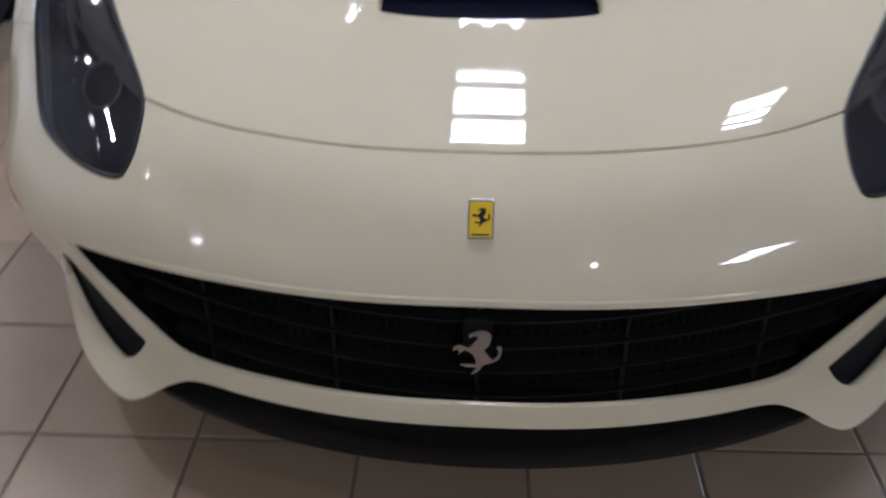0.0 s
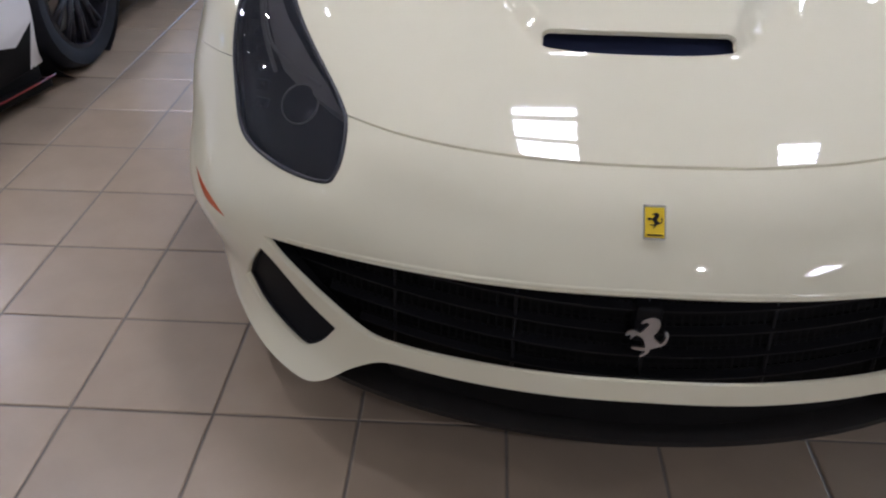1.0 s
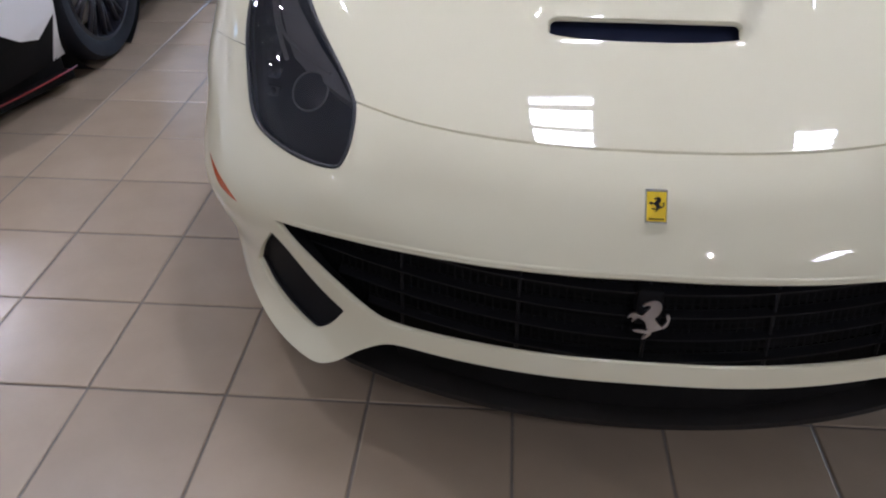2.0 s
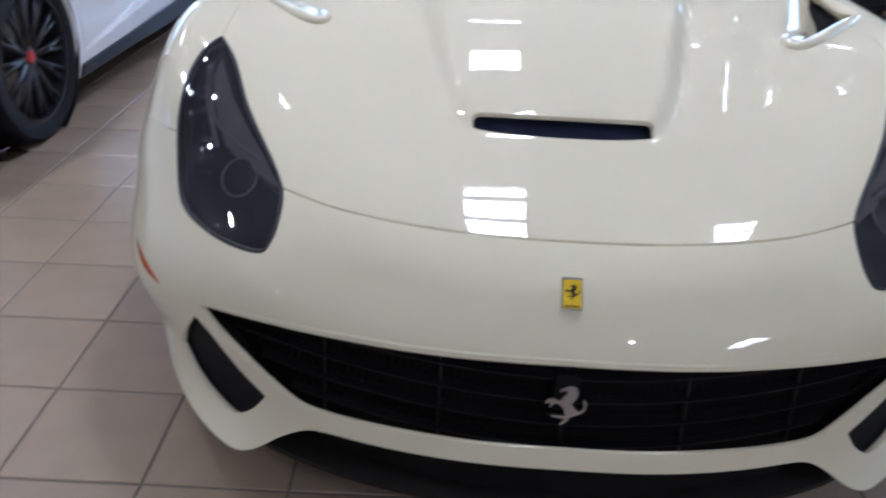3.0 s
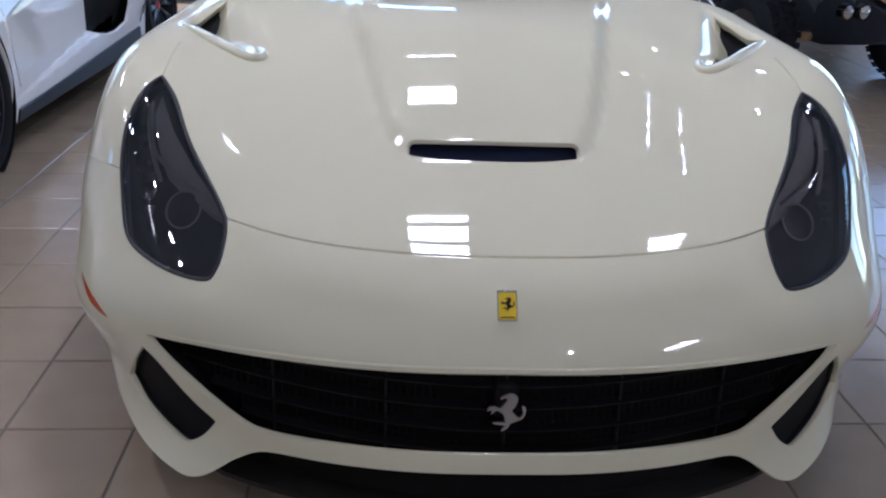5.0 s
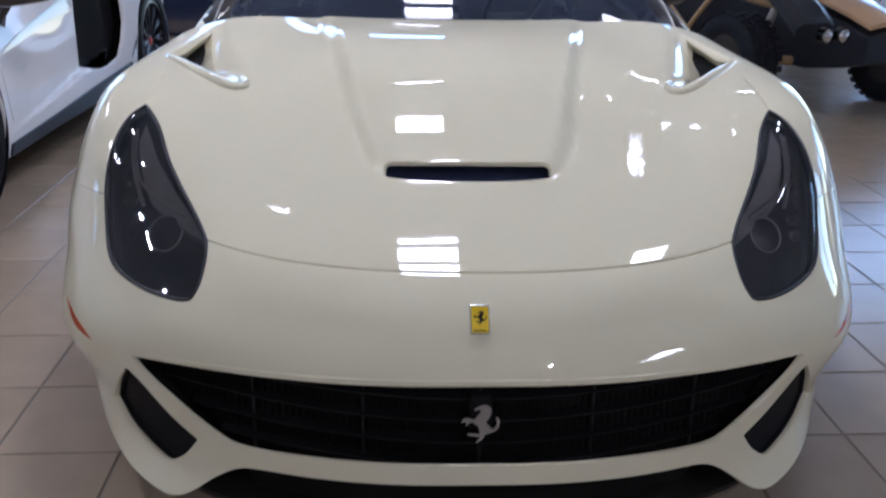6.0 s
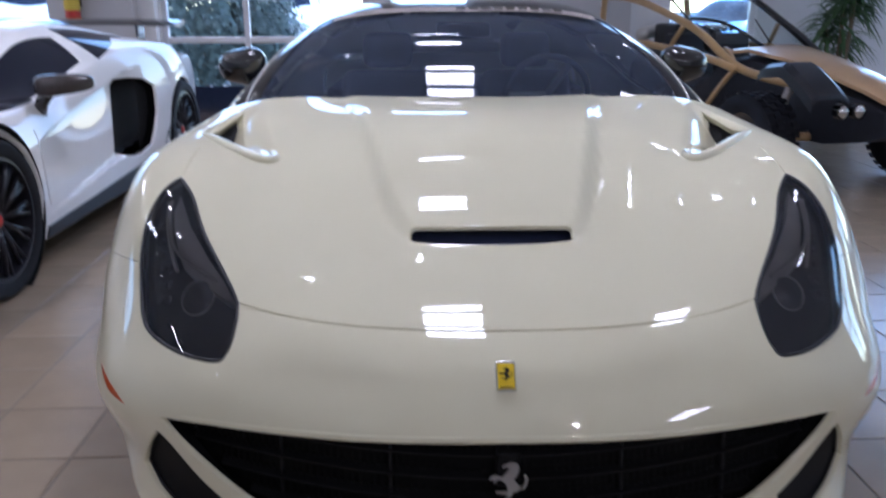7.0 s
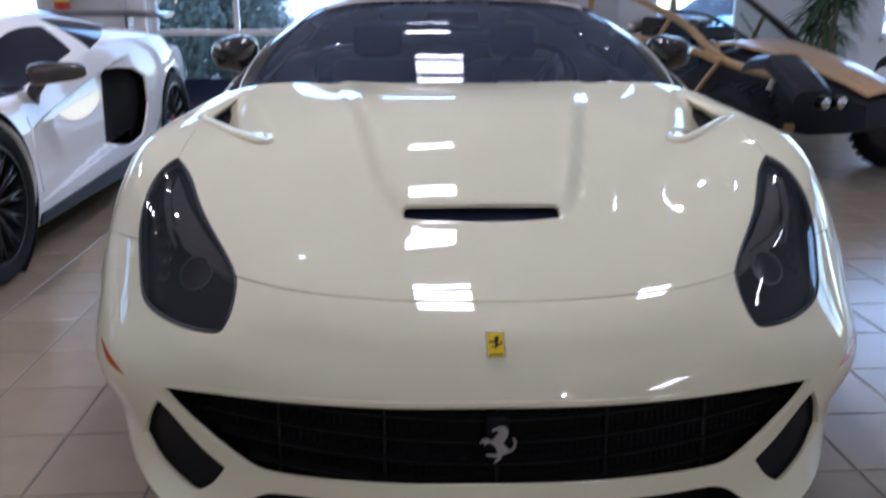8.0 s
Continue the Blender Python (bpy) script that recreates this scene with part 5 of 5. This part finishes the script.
bar("frame_tube", [(.53, .62, .86), (.43, .85, .97), (.38, 1.0, 1.0)], .022)
bar("frame_tube", [(.56, 1.55, .79), (.58, 1.35, .70), (.62, .93, .52), (.64, .7, .36)], .022)
bar("frame_tube", [(.50, 3.05, 1.475), (.54, 3.0, 1.0), (.52, 2.9, .4)], .034)
bar("roof_tube", [(-.50, 3.05, 1.475), (0, 3.07, 1.49), (.50, 3.05, 1.475)], .034, mirror=False)
bar("roof_tube", [(-.50, 2.55, 1.447), (-.40, 2.2, 1.53), (0, 1.95, 1.56), (.40, 2.1, 1.54), (.50, 2.3, 1.51)], .026, GLOSS_BLACK, False, "black roof tube")
bar("screen_frame", [(.46, .98, 1.0), (.48, 1.05, 1.03), (.47, 1.40, 1.215), (.45, 1.82, 1.43)], .011, GLOSS_BLACK)
bar("screen_frame", [(-.45, 1.82, 1.43), (0, 1.80, 1.47), (.45, 1.82, 1.43)], .018, GLOSS_BLACK, False)
bar("cage_link", [(.45, 1.82, 1.43), (.44, 2.12, 1.52)], .014, GLOSS_BLACK)
bm = bmesh.new()
bm.faces.new([bm.verts.new(p) for p in ((-.475, 1.06, 1.035), (.475, 1.06, 1.035), (.45, 1.81, 1.425), (-.45, 1.81, 1.425))])
part("windscreen", bm, PANE, buggy)
bar("wiper", [(.1, 1.03, 1.05), (.2, 1.40, 1.24)], .007, BLACK_PLASTIC, False)
# nose: tan top panel over a black lower body
ns = [(-.64, .17, .56, .735), (-.45, .19, .50, .80), (-.1, .22, .44, .895), (.3, .26, .46, .98), (.75, .32, .48, 1.045), (1.0, .36, .48, 1.02)]
bm = bmesh.new()
rows = []
for y, w, z0, z1 in ns:
    rows.append([bm.verts.new((a * w, y - .05 * (1 - a * a), z1 - .035 * a * a)) for a in np.linspace(-1, 1, 13)])
for a, b in zip(rows, rows[1:]):
    for i in range(12):
        bm.faces.new((a[i], a[i + 1], b[i + 1], b[i]))
for f in bmesh.ops.extrude_face_region(bm, geom=list(bm.faces))["geom"]:
    if isinstance(f, bmesh.types.BMVert):
        f.co.z -= .03
bmesh.ops.recalc_face_normals(bm, faces=bm.faces)
part("nose_panel", smooth(bm, 50), TAN_BODY, buggy, "tan bonnet panel")
bm = bmesh.new()
rows = []
for y, w, z0, z1 in ns + [(1.2, .55, .34, .80), (2.2, .5, .34, .78)]:
    lim = z1 - .06
    rows.append([bm.verts.new(p) for p in ((-w * .9, y, z0 - .12), (-w, y, (z0 + lim) / 2), (-w * .95, y, lim - .07), (-w * .4, y, lim - .02), (w * .4, y, lim - .02), (w * .95, y, lim - .07), (w, y, (z0 + lim) / 2), (w * .9, y, z0 - .12))])
for a, b in zip(rows, rows[1:]):
    for i in range(8):
        bm.faces.new((a[i], a[(i + 1) % 8], b[(i + 1) % 8], b[i]))
bm.faces.new(rows[0])
bm.faces.new(rows[-1][::-1])
bmesh.ops.recalc_face_normals(bm, faces=bm.faces)
part("tub", smooth(bm, 30), DARK_CLOTH, buggy, "black lower body")


def knobbly(x, y, r=.37, w=.26, steer=0.0):
    m = Matrix.Translation((x, y, r)) @ pose(0, 0, 0, 0, 0, steer)
    hub = lathe([(0, .05), (.16, .05), (.2, .09), (.215, .10), (.215, -.10), (0, -.10)], 28, "X")
    hub.transform(m)
    whl = part("wheel", hub, GLOSS_BLACK, buggy)
    bm = lathe([(.21, -w * .42), (.26, -w / 2), (r - .05, -w / 2), (r - .02, -w * .42), (r - .016, 0), (r - .02, w * .42), (r - .05, w / 2), (.26, w / 2), (.21, w * .42)], 48, "X", closed=True)
    bm.transform(m)
    part("tyre", bm, RUBBER, whl)
    bm = bmesh.new()
    for k in range(30):
        for j, off in ((-.40, 0), (-.13, .5), (.13, 0), (.40, .5)):
            a = 2 * math.pi * (k + off) / 30
            c = bmesh.ops.create_cube(bm, size=1, matrix=Matrix.Rotation(a, 4, "X") @ Matrix.LocRotScale((j * w, 0, r - .012), None, (w * .2, .045, .014)))
    bm.transform(m)
    tagged(part("tread_block", bm, RUBBER, whl), kind="stuff")


for s in (-1, 1):
    knobbly(s * .78, 0, steer=4)
    knobbly(s * .80, 2.30)
    # mudguard cap over the front tyre
    arc = ((-.02, .89), (-.06, .93), (-.10, .945), (-.27, .965), (-.32, .95), (-.52, .835), (-.62, .76), (-.63, .74))
    bm = bmesh.new()
    rows = [[bm.verts.new((s * .64 + a, y, z - d)) for a, d in ((-.165, .09), (-.155, .03), (-.10, 0), (.10, 0), (.155, .03), (.165, .09))] for y, z in arc]
    for a, b in zip(rows, rows[1:]):
        for i in range(5):
            bm.faces.new((a[i], a[i + 1], b[i + 1], b[i]))
    for f in bmesh.ops.extrude_face_region(bm, geom=list(bm.faces))["geom"]:
        if isinstance(f, bmesh.types.BMVert):
            f.co.z -= .015
    bmesh.ops.recalc_face_normals(bm, faces=bm.faces)
    part("mudguard", smooth(bm, 20), MUDGUARD, buggy, "black plastic mudguard")
    bar("wishbone", [(s * .35, -.12, .42), (s * .68, 0, .34)], .02, BLACK_PLASTIC, False)
    bar("wishbone", [(s * .35, .16, .44), (s * .68, 0, .36)], .02, BLACK_PLASTIC, False)
    bar("damper", [(s * .62, 0, .38), (s * .38, .08, .82)], .032, SATIN, False)
    # twin headlamps each side of the nose
    for k in (0, 1):
        bm = lathe([(0, -.045), (.03, -.042), (.046, -.03), (.052, -.02), (.05, .03), (.03, .05)], 24, "Y")
        bm.transform(Matrix.Translation((s * (.42 - .115 * k), -.50 - .03 * k, .625)))
        lamp_ = part("headlamp", bm, CHROME, buggy)
        bm = lathe([(.05, -.03), (.058, -.022), (.058, .03), (.05, .03)], 24, "Y", closed=True)
        bm.transform(Matrix.Translation((s * (.42 - .115 * k), -.50 - .03 * k, .625)))
        part("lamp_ring", bm, GLOSS_BLACK, lamp_)
    seat = part("seat", smooth(boxed(s * .26 - .2, s * .26 + .2, 1.2, 1.65, .42, .56, .04)), DARK_CLOTH, buggy)
    bm = boxed(s * .26 - .2, s * .26 + .2, -.05, .05, 0, .65, .04)
    bm.transform(Matrix.Translation((0, 1.70, .48)) @ pose(0, 0, 0, -14, 0, 0))
    part("backrest", smooth(bm), DARK_CLOTH, seat)
for x in (-.44, -.21, .18, .39):
    bm = lathe([(0, -.05), (.05, -.045), (.078, -.02), (.082, 0), (.07, .05), (.03, .075)], 24, "Y")
    bm.transform(Matrix.Translation((x, 1.80, 1.60)))
    rl = part("roof_lamp", bm, CHROME, buggy)
    part("lamp_foot", tube([(x, 1.82, 1.44), (x, 1.82, 1.55)], .015, 6), GLOSS_BLACK, rl)
# air box, chrome intake pipes and silencer above the engine
part("air_box", smooth(boxed(-.30, .02, 1.95, 2.35, .98, 1.20, .04)), BLACK_PLASTIC, buggy)
for k in range(4):
    bar("intake_pipe", [(.05 + .08 * k, 2.2, .94), (.06 + .08 * k, 2.12, 1.10), (.07 + .08 * k, 1.98, 1.17), (.06 + .08 * k, 1.88, 1.14)], .026, CHROME, False)
bar("silencer", [(-.40, 2.42, 1.08), (-.1, 2.47, 1.12), (.40, 2.42, 1.08)], .07, SATIN, False)
bar("coolant_pipe", [(.46, 1.5, .95), (.40, 1.75, 1.08), (.15, 1.9, 1.22), (-.3, 1.92, 1.25)], .018, GLOSS_BLACK, False)
# engine block and hoses behind the seats
part("engine", smooth(boxed(-.36, .36, 2.02, 2.55, .40, .95, .05)), BLACK_PLASTIC, buggy)
for k in range(3):
    bar("hose", [(-.25 + .2 * k, 2.05, .95), (-.2 + .2 * k, 1.98, 1.1), (.05 + .1 * k, 2.1, 1.12), (.1 + .1 * k, 2.2, .98)], .022, BLACK_PLASTIC, False)

# ---- loose things by the windows ----
def frond_crown(centre, count, length, seed):
    """A crown of long arching leaf blades."""
    rnd = random.Random(seed)
    verts, faces = [], []
    for _ in range(count):
        a, tilt, ln = rnd.uniform(0, 2 * math.pi), rnd.uniform(-.2, 1.25), length * rnd.uniform(.6, 1.1)
        w, k0 = ln * .045, len(verts)
        d = Vector((math.cos(a), math.sin(a), 0))
        side = Vector((-d.y, d.x, 0))
        base = Vector(centre) + Vector((0, 0, rnd.uniform(-.15, .12)))
        for i in range(6):
            q = i / 5
            p = base + d * (ln * q * math.cos(tilt * (1 - .3 * q))) + Vector((0, 0, ln * (math.sin(tilt) * q - .75 * q * q)))
            ww = w * math.sin(math.pi * min(1, .15 + .85 * q)) + .002
            verts += [p - side * ww, p + Vector((0, 0, ww * .4)), p + side * ww]
        for i in range(5):
            b = k0 + i * 3
            faces += [(b, b + 1, b + 4, b + 3), (b + 1, b + 2, b + 5, b + 4)]
    return verts, faces


plant = thing("potted_plant", "tall green cane plant with long arching leaves in a dark planter", "plant", at=(3.98, 7.05, 0))
part("planter", lathe([(0, .01), (.17, 0), (.19, .02), (.23, .40), (.245, .42), (.225, .42), (.215, .37), (0, .36)], 32, "Z"), TERRACOTTA, plant)
for i, (x, y, h) in enumerate(((0, 0, 1.55), (.09, .05, 1.25), (-.08, .04, 1.0), (.02, -.08, 1.4), (.05, .08, .85), (-.03, -.05, 1.15))):
    cane = part("cane", tube([(x, y, .36), (x * 1.2, y * 1.2, h * .6), (x * 1.6, y * 1.6, h)], [.022, .02, .016], 8), BARK, plant)
    v, f = frond_crown((x * 1.6, y * 1.6, h), 70, .36, i)
    tagged(part("leaves", mesh_of("leaves", v, f, LEAF), parent=cane), kind="stuff")

ext = thing("fire_extinguisher", "red fire extinguisher with a yellow label on the column", "fire extinguisher", at=(-3.73, Y1 - .335, 1.12))
part("cylinder", lathe([(0, 0), (.065, 0), (.075, .012), (.075, .30), (.06, .345), (.025, .365), (.02, .40), (0, .40)], 28, "Z"), RED_PAINT, ext)
bm = lathe([(.0765, .08), (.0765, .24)], 28, "Z")
part("label", bm, LABEL, ext, "yellow label")
part("handle", tube([(0, 0, .40), (0, -.03, .43), (0, -.10, .44)], .01, 6), BLACK_PLASTIC, ext)
part("hose", tube([(.02, -.02, .40), (.08, -.03, .38), (.095, -.02, .25), (.09, 0, .12)], .009, 6), BLACK_PLASTIC, ext)
part("bracket", boxed(-.05, .05, .072, .083, .05, .33, .002), BLACK_PLASTIC, ext)

# ---- outside the glass ----
LOT = .02
tagged(part("ground", boxed(-400, 400, -400, 400, -.5, -.16), ASPHALT), "sunlit asphalt lot round the showroom", "ground", kind="structure")
tagged(part("pavement", boxed(X0 - 2, X1 + 2, Y1 + .25, Y1 + 1.6, -.16, -.03, .02), CONCRETE), "pale concrete walk along the windows", "pavement", kind="structure")


def shrub(x, y, w, h, seed):
    """A clipped shrub: twigs and many small leaves in an uneven clump."""
    t = thing("shrub", "dense dark green clipped shrub outside the window", "shrub", "shrubs outside", (x, y, -.16))
    rnd = random.Random(seed)
    for k in range(5):
        a = rnd.uniform(0, 6.28)
        part("stem", tube([(0, 0, 0), (.1 * math.cos(a), .1 * math.sin(a), h * .4), (w * .3 * math.cos(a), w * .3 * math.sin(a), h * .8)], [.03, .02, .008], 6), BARK, t)
    verts, faces = [], []
    for _ in range(9000):
        d = Vector((rnd.gauss(0, 1), rnd.gauss(0, 1), rnd.gauss(0, 1))).normalized()
        r = rnd.uniform(.55, 1.0) * (1 + .18 * noise.noise(d * 2.3 + Vector((seed, 0, 0))))
        p = Vector((d.x * w / 2 * r, d.y * w / 2 * r, h * .52 + d.z * h * .5 * r))
        a, b = d.orthogonal().normalized(), None
        a = (Matrix.Rotation(rnd.uniform(0, 6.28), 3, d) @ a + d * rnd.uniform(-.5, .5)).normalized()
        b = d.cross(a).normalized()
        s = rnd.uniform(.022, .05)
        k = len(verts)
        verts += [p - a * s, p + b * s * .5, p + a * s, p - b * s * .5]
        faces.append((k, k + 1, k + 2, k + 3))
    tagged(part("leaves", mesh_of("leaves", verts, faces, SHRUB), parent=t), kind="stuff")


for i, (x, y, w, h) in enumerate(((-3.0, 9.3, 1.4, 2.1), (-2.35, 9.6, 1.2, 1.9), (-3.9, 9.8, 1.3, 1.5), (-1.3, 9.2, .9, .95), (-.6, 9.3, .8, .8), (-6.2, 9.5, 1.3, 1.2))):
    shrub(x, y, w, h, i)


tagged(part("raised_lot", boxed(-40, 40, 12.2, 60, -.155, LOT, .03), CONCRETE), "raised concrete parking terrace with a kerb", "pavement", kind="structure")


def parked(name, label, x, y, turn, mat, tall, long_, hood):
    """A parked car outside, seen from its front: body, glass, grille, lamps, wheels."""
    t = thing(name, label, "car", "cars parked outside", (x, y, LOT if y > 11.3 else -.16))
    t.rotation_euler = (0, 0, radians(turn))
    h, w = tall, .93
    st = [(0, ((0, hood * .92), (.5, hood * .9), (.80, hood * .82), (.86, .62), (.86, .40), (.80, .24))),
          (.25, ((0, hood), (.5, hood * .98), (.84, hood * .9), (.92, .66), (.92, .42), (.86, .22))),
          (1.2, ((0, hood * 1.06), (.5, hood * 1.05), (.84, hood), (w, .7), (w, .42), (.88, .22))),
          (1.95, ((0, h * .97), (.5, h * .95), (.80, hood * 1.08), (w, .72), (w, .42), (.88, .22))),
          (3.0, ((0, h), (.52, h * .98), (.82, hood * 1.1), (w, .72), (w, .42), (.88, .22))),
          (long_ - .3, ((0, h * .9), (.52, h * .88), (.82, hood * 1.1), (w, .72), (w, .42), (.88, .24))),
          (long_, ((0, h * .7), (.5, h * .68), (.78, hood), (.88, .7), (.88, .45), (.8, .3)))]
    f_, ys_, n_ = body_skin(st)
    glass_ = curve2([(2.15, 0), (2.2, .5), (2.35, 1.3, 1), (2.85, .95, 1), (2.9, 0), (2.85, -.95, 1), (2.35, -1.3, 1), (2.2, -.5)])
    side_ = curve2([(2.6, 1.8, 1), (4.7, 1.8, 1), (4.6, 1.15, 1), (3.1, 1.12, 1)])
    a1, a2 = side_line(f_, ys_, n_, ring(.95, .36, .40, 24), (1.5, 5)), side_line(f_, ys_, n_, ring(long_ - .95, .36, .40, 24), (1.5, 5))
    sk = Skin(f_, np.linspace(0, 6, 37), np.linspace(-5, 5, 41), {"front": [glass_], "side": [side_, sflip(side_)], "arch": [a1, sflip(a1), a2, sflip(a2)]}, .05)
    sk.cut()
    sk.panel(["body"], "body_shell", mat, t, .02)
    sk.panel(["front"], "windscreen", DARK_GLASS, t, .01, .004)
    for half in (sk.middle[:, 1] < 0, sk.middle[:, 1] > 0):
        sk.panel(["side"], "side_window", DARK_GLASS, t, .01, .004, where=half)
    part("nose_panel", prism([(-.8, .26), (-.86, .45), (-.84, hood * .8), (-.5, hood * .88), (.5, hood * .88), (.84, hood * .8), (.86, .45), (.8, .26)], .02), mat, t)
    gr = part("grille", prism([(-.42, .36), (-.30, hood * .80), (.30, hood * .80), (.42, .36)], -.02, .004), BLACK_PLASTIC, t, "dark slatted grille")
    for k in range(6):
        z = .42 + k * (hood * .8 - .46) / 6
        part("grille_slat", boxed(-.36, .36, -.032, -.018, z, z + .018), SATIN, gr)
    for s in (-1, 1):
        part("headlamp", prism([(s * .46, hood * .70), (s * .80, hood * .76), (s * .80, hood * .62), (s * .50, hood * .60)], -.015, .003), CHROME, t)
        for y_ in (.95, long_ - .95):
            wheel(t, s * .80, y_, .36, .22, s, .22, 5, SATIN, False)
    part("underbody", boxed(-.78, .78, .3, long_ - .3, .2, .24), BLACK_PLASTIC, t)
    return t


parked("parked_suv", "white sport utility vehicle with a dark grille, parked outside", -2.95, 13.0, 0, PAINT_WHITE, 1.75, 4.7, 1.06)
parked("parked_sedan", "pale silver sedan parked outside in the sun", -.5, 13.6, 0, SATIN, 1.45, 4.6, .88)
parked("parked_crossover", "bright blue crossover car parked outside in the sun", 2.9, 10.9, -62, BLUE_PAINT, 1.55, 4.4, 1.02)
parked("parked_hatchback", "red car parked outside the side window", 12.0, -1.2, -90, RED_PAINT, 1.45, 4.3, .92)
parked("parked_van", "white van parked outside in the sun", -7.4, 13.4, 10, PAINT_WHITE, 1.9, 4.9, 1.12)

# ---- floor tiles, last ----
PITCH, GAP, TURN_T = .305, .0055, radians(1.5)
ta, tb = Vector((math.cos(TURN_T), math.sin(TURN_T), 0)), Vector((-math.sin(TURN_T), math.cos(TURN_T), 0))
origin = Vector((-.826, .047, 0))
h_, b_ = (PITCH - GAP) / 2, .0025
tv = [(-h_, -h_, -.006), (h_, -h_, -.006), (h_, h_, -.006), (-h_, h_, -.006), (-h_, -h_, -b_ * .6), (h_, -h_, -b_ * .6), (h_, h_, -b_ * .6), (-h_, h_, -b_ * .6),
      (-h_ + b_, -h_ + b_, 0), (h_ - b_, -h_ + b_, 0), (h_ - b_, h_ - b_, 0), (-h_ + b_, h_ - b_, 0)]
tf = [(0, 1, 5, 4), (1, 2, 6, 5), (2, 3, 7, 6), (3, 0, 4, 7), (4, 5, 9, 8), (5, 6, 10, 9), (6, 7, 11, 10), (7, 4, 8, 11), (8, 9, 10, 11)]
tile_mesh = mesh_of("tile", tv, tf, TILE, smooth=False)
cells = []
for i in range(-34, 36):
    for j in range(-36, 30):
        c = origin + ta * (PITCH * (i + .5)) + tb * (PITCH * (j + .5))
        if X0 + .17 < c.x < X1 - .17 and Y0 + .17 < c.y < Y1 - .17:
            near_ = (c - Vector((0, .55, 0)))
            under = abs(c.x) < .55 and .5 < c.y < 4.2
            cells.append((abs(near_.x) * .8 + abs(near_.y) * .9 + (9 if under else 0), c))
cells.sort(key=lambda q: q[0])
turn_m = Matrix.Rotation(TURN_T, 4, "Z")
rnd = random.Random(4)
for _, c in cells[:300]:
    tile = new("tile", tile_mesh)
    tile.parent = floor
    tile.matrix_basis = Matrix.Translation(c + Vector((0, 0, rnd.uniform(-.0006, .0004)))) @ turn_m
v_, f_ = [], []
for _, c in cells[300:]:
    k = len(v_)
    v_ += [tuple(c + turn_m.to_3x3() @ Vector(p)) for p in tv]
    f_ += [tuple(k + q for q in f) for f in tf]
tagged(part("far_tile", mesh_of("far_tile", v_, f_, TILE, smooth=False), parent=floor), kind="stuff")
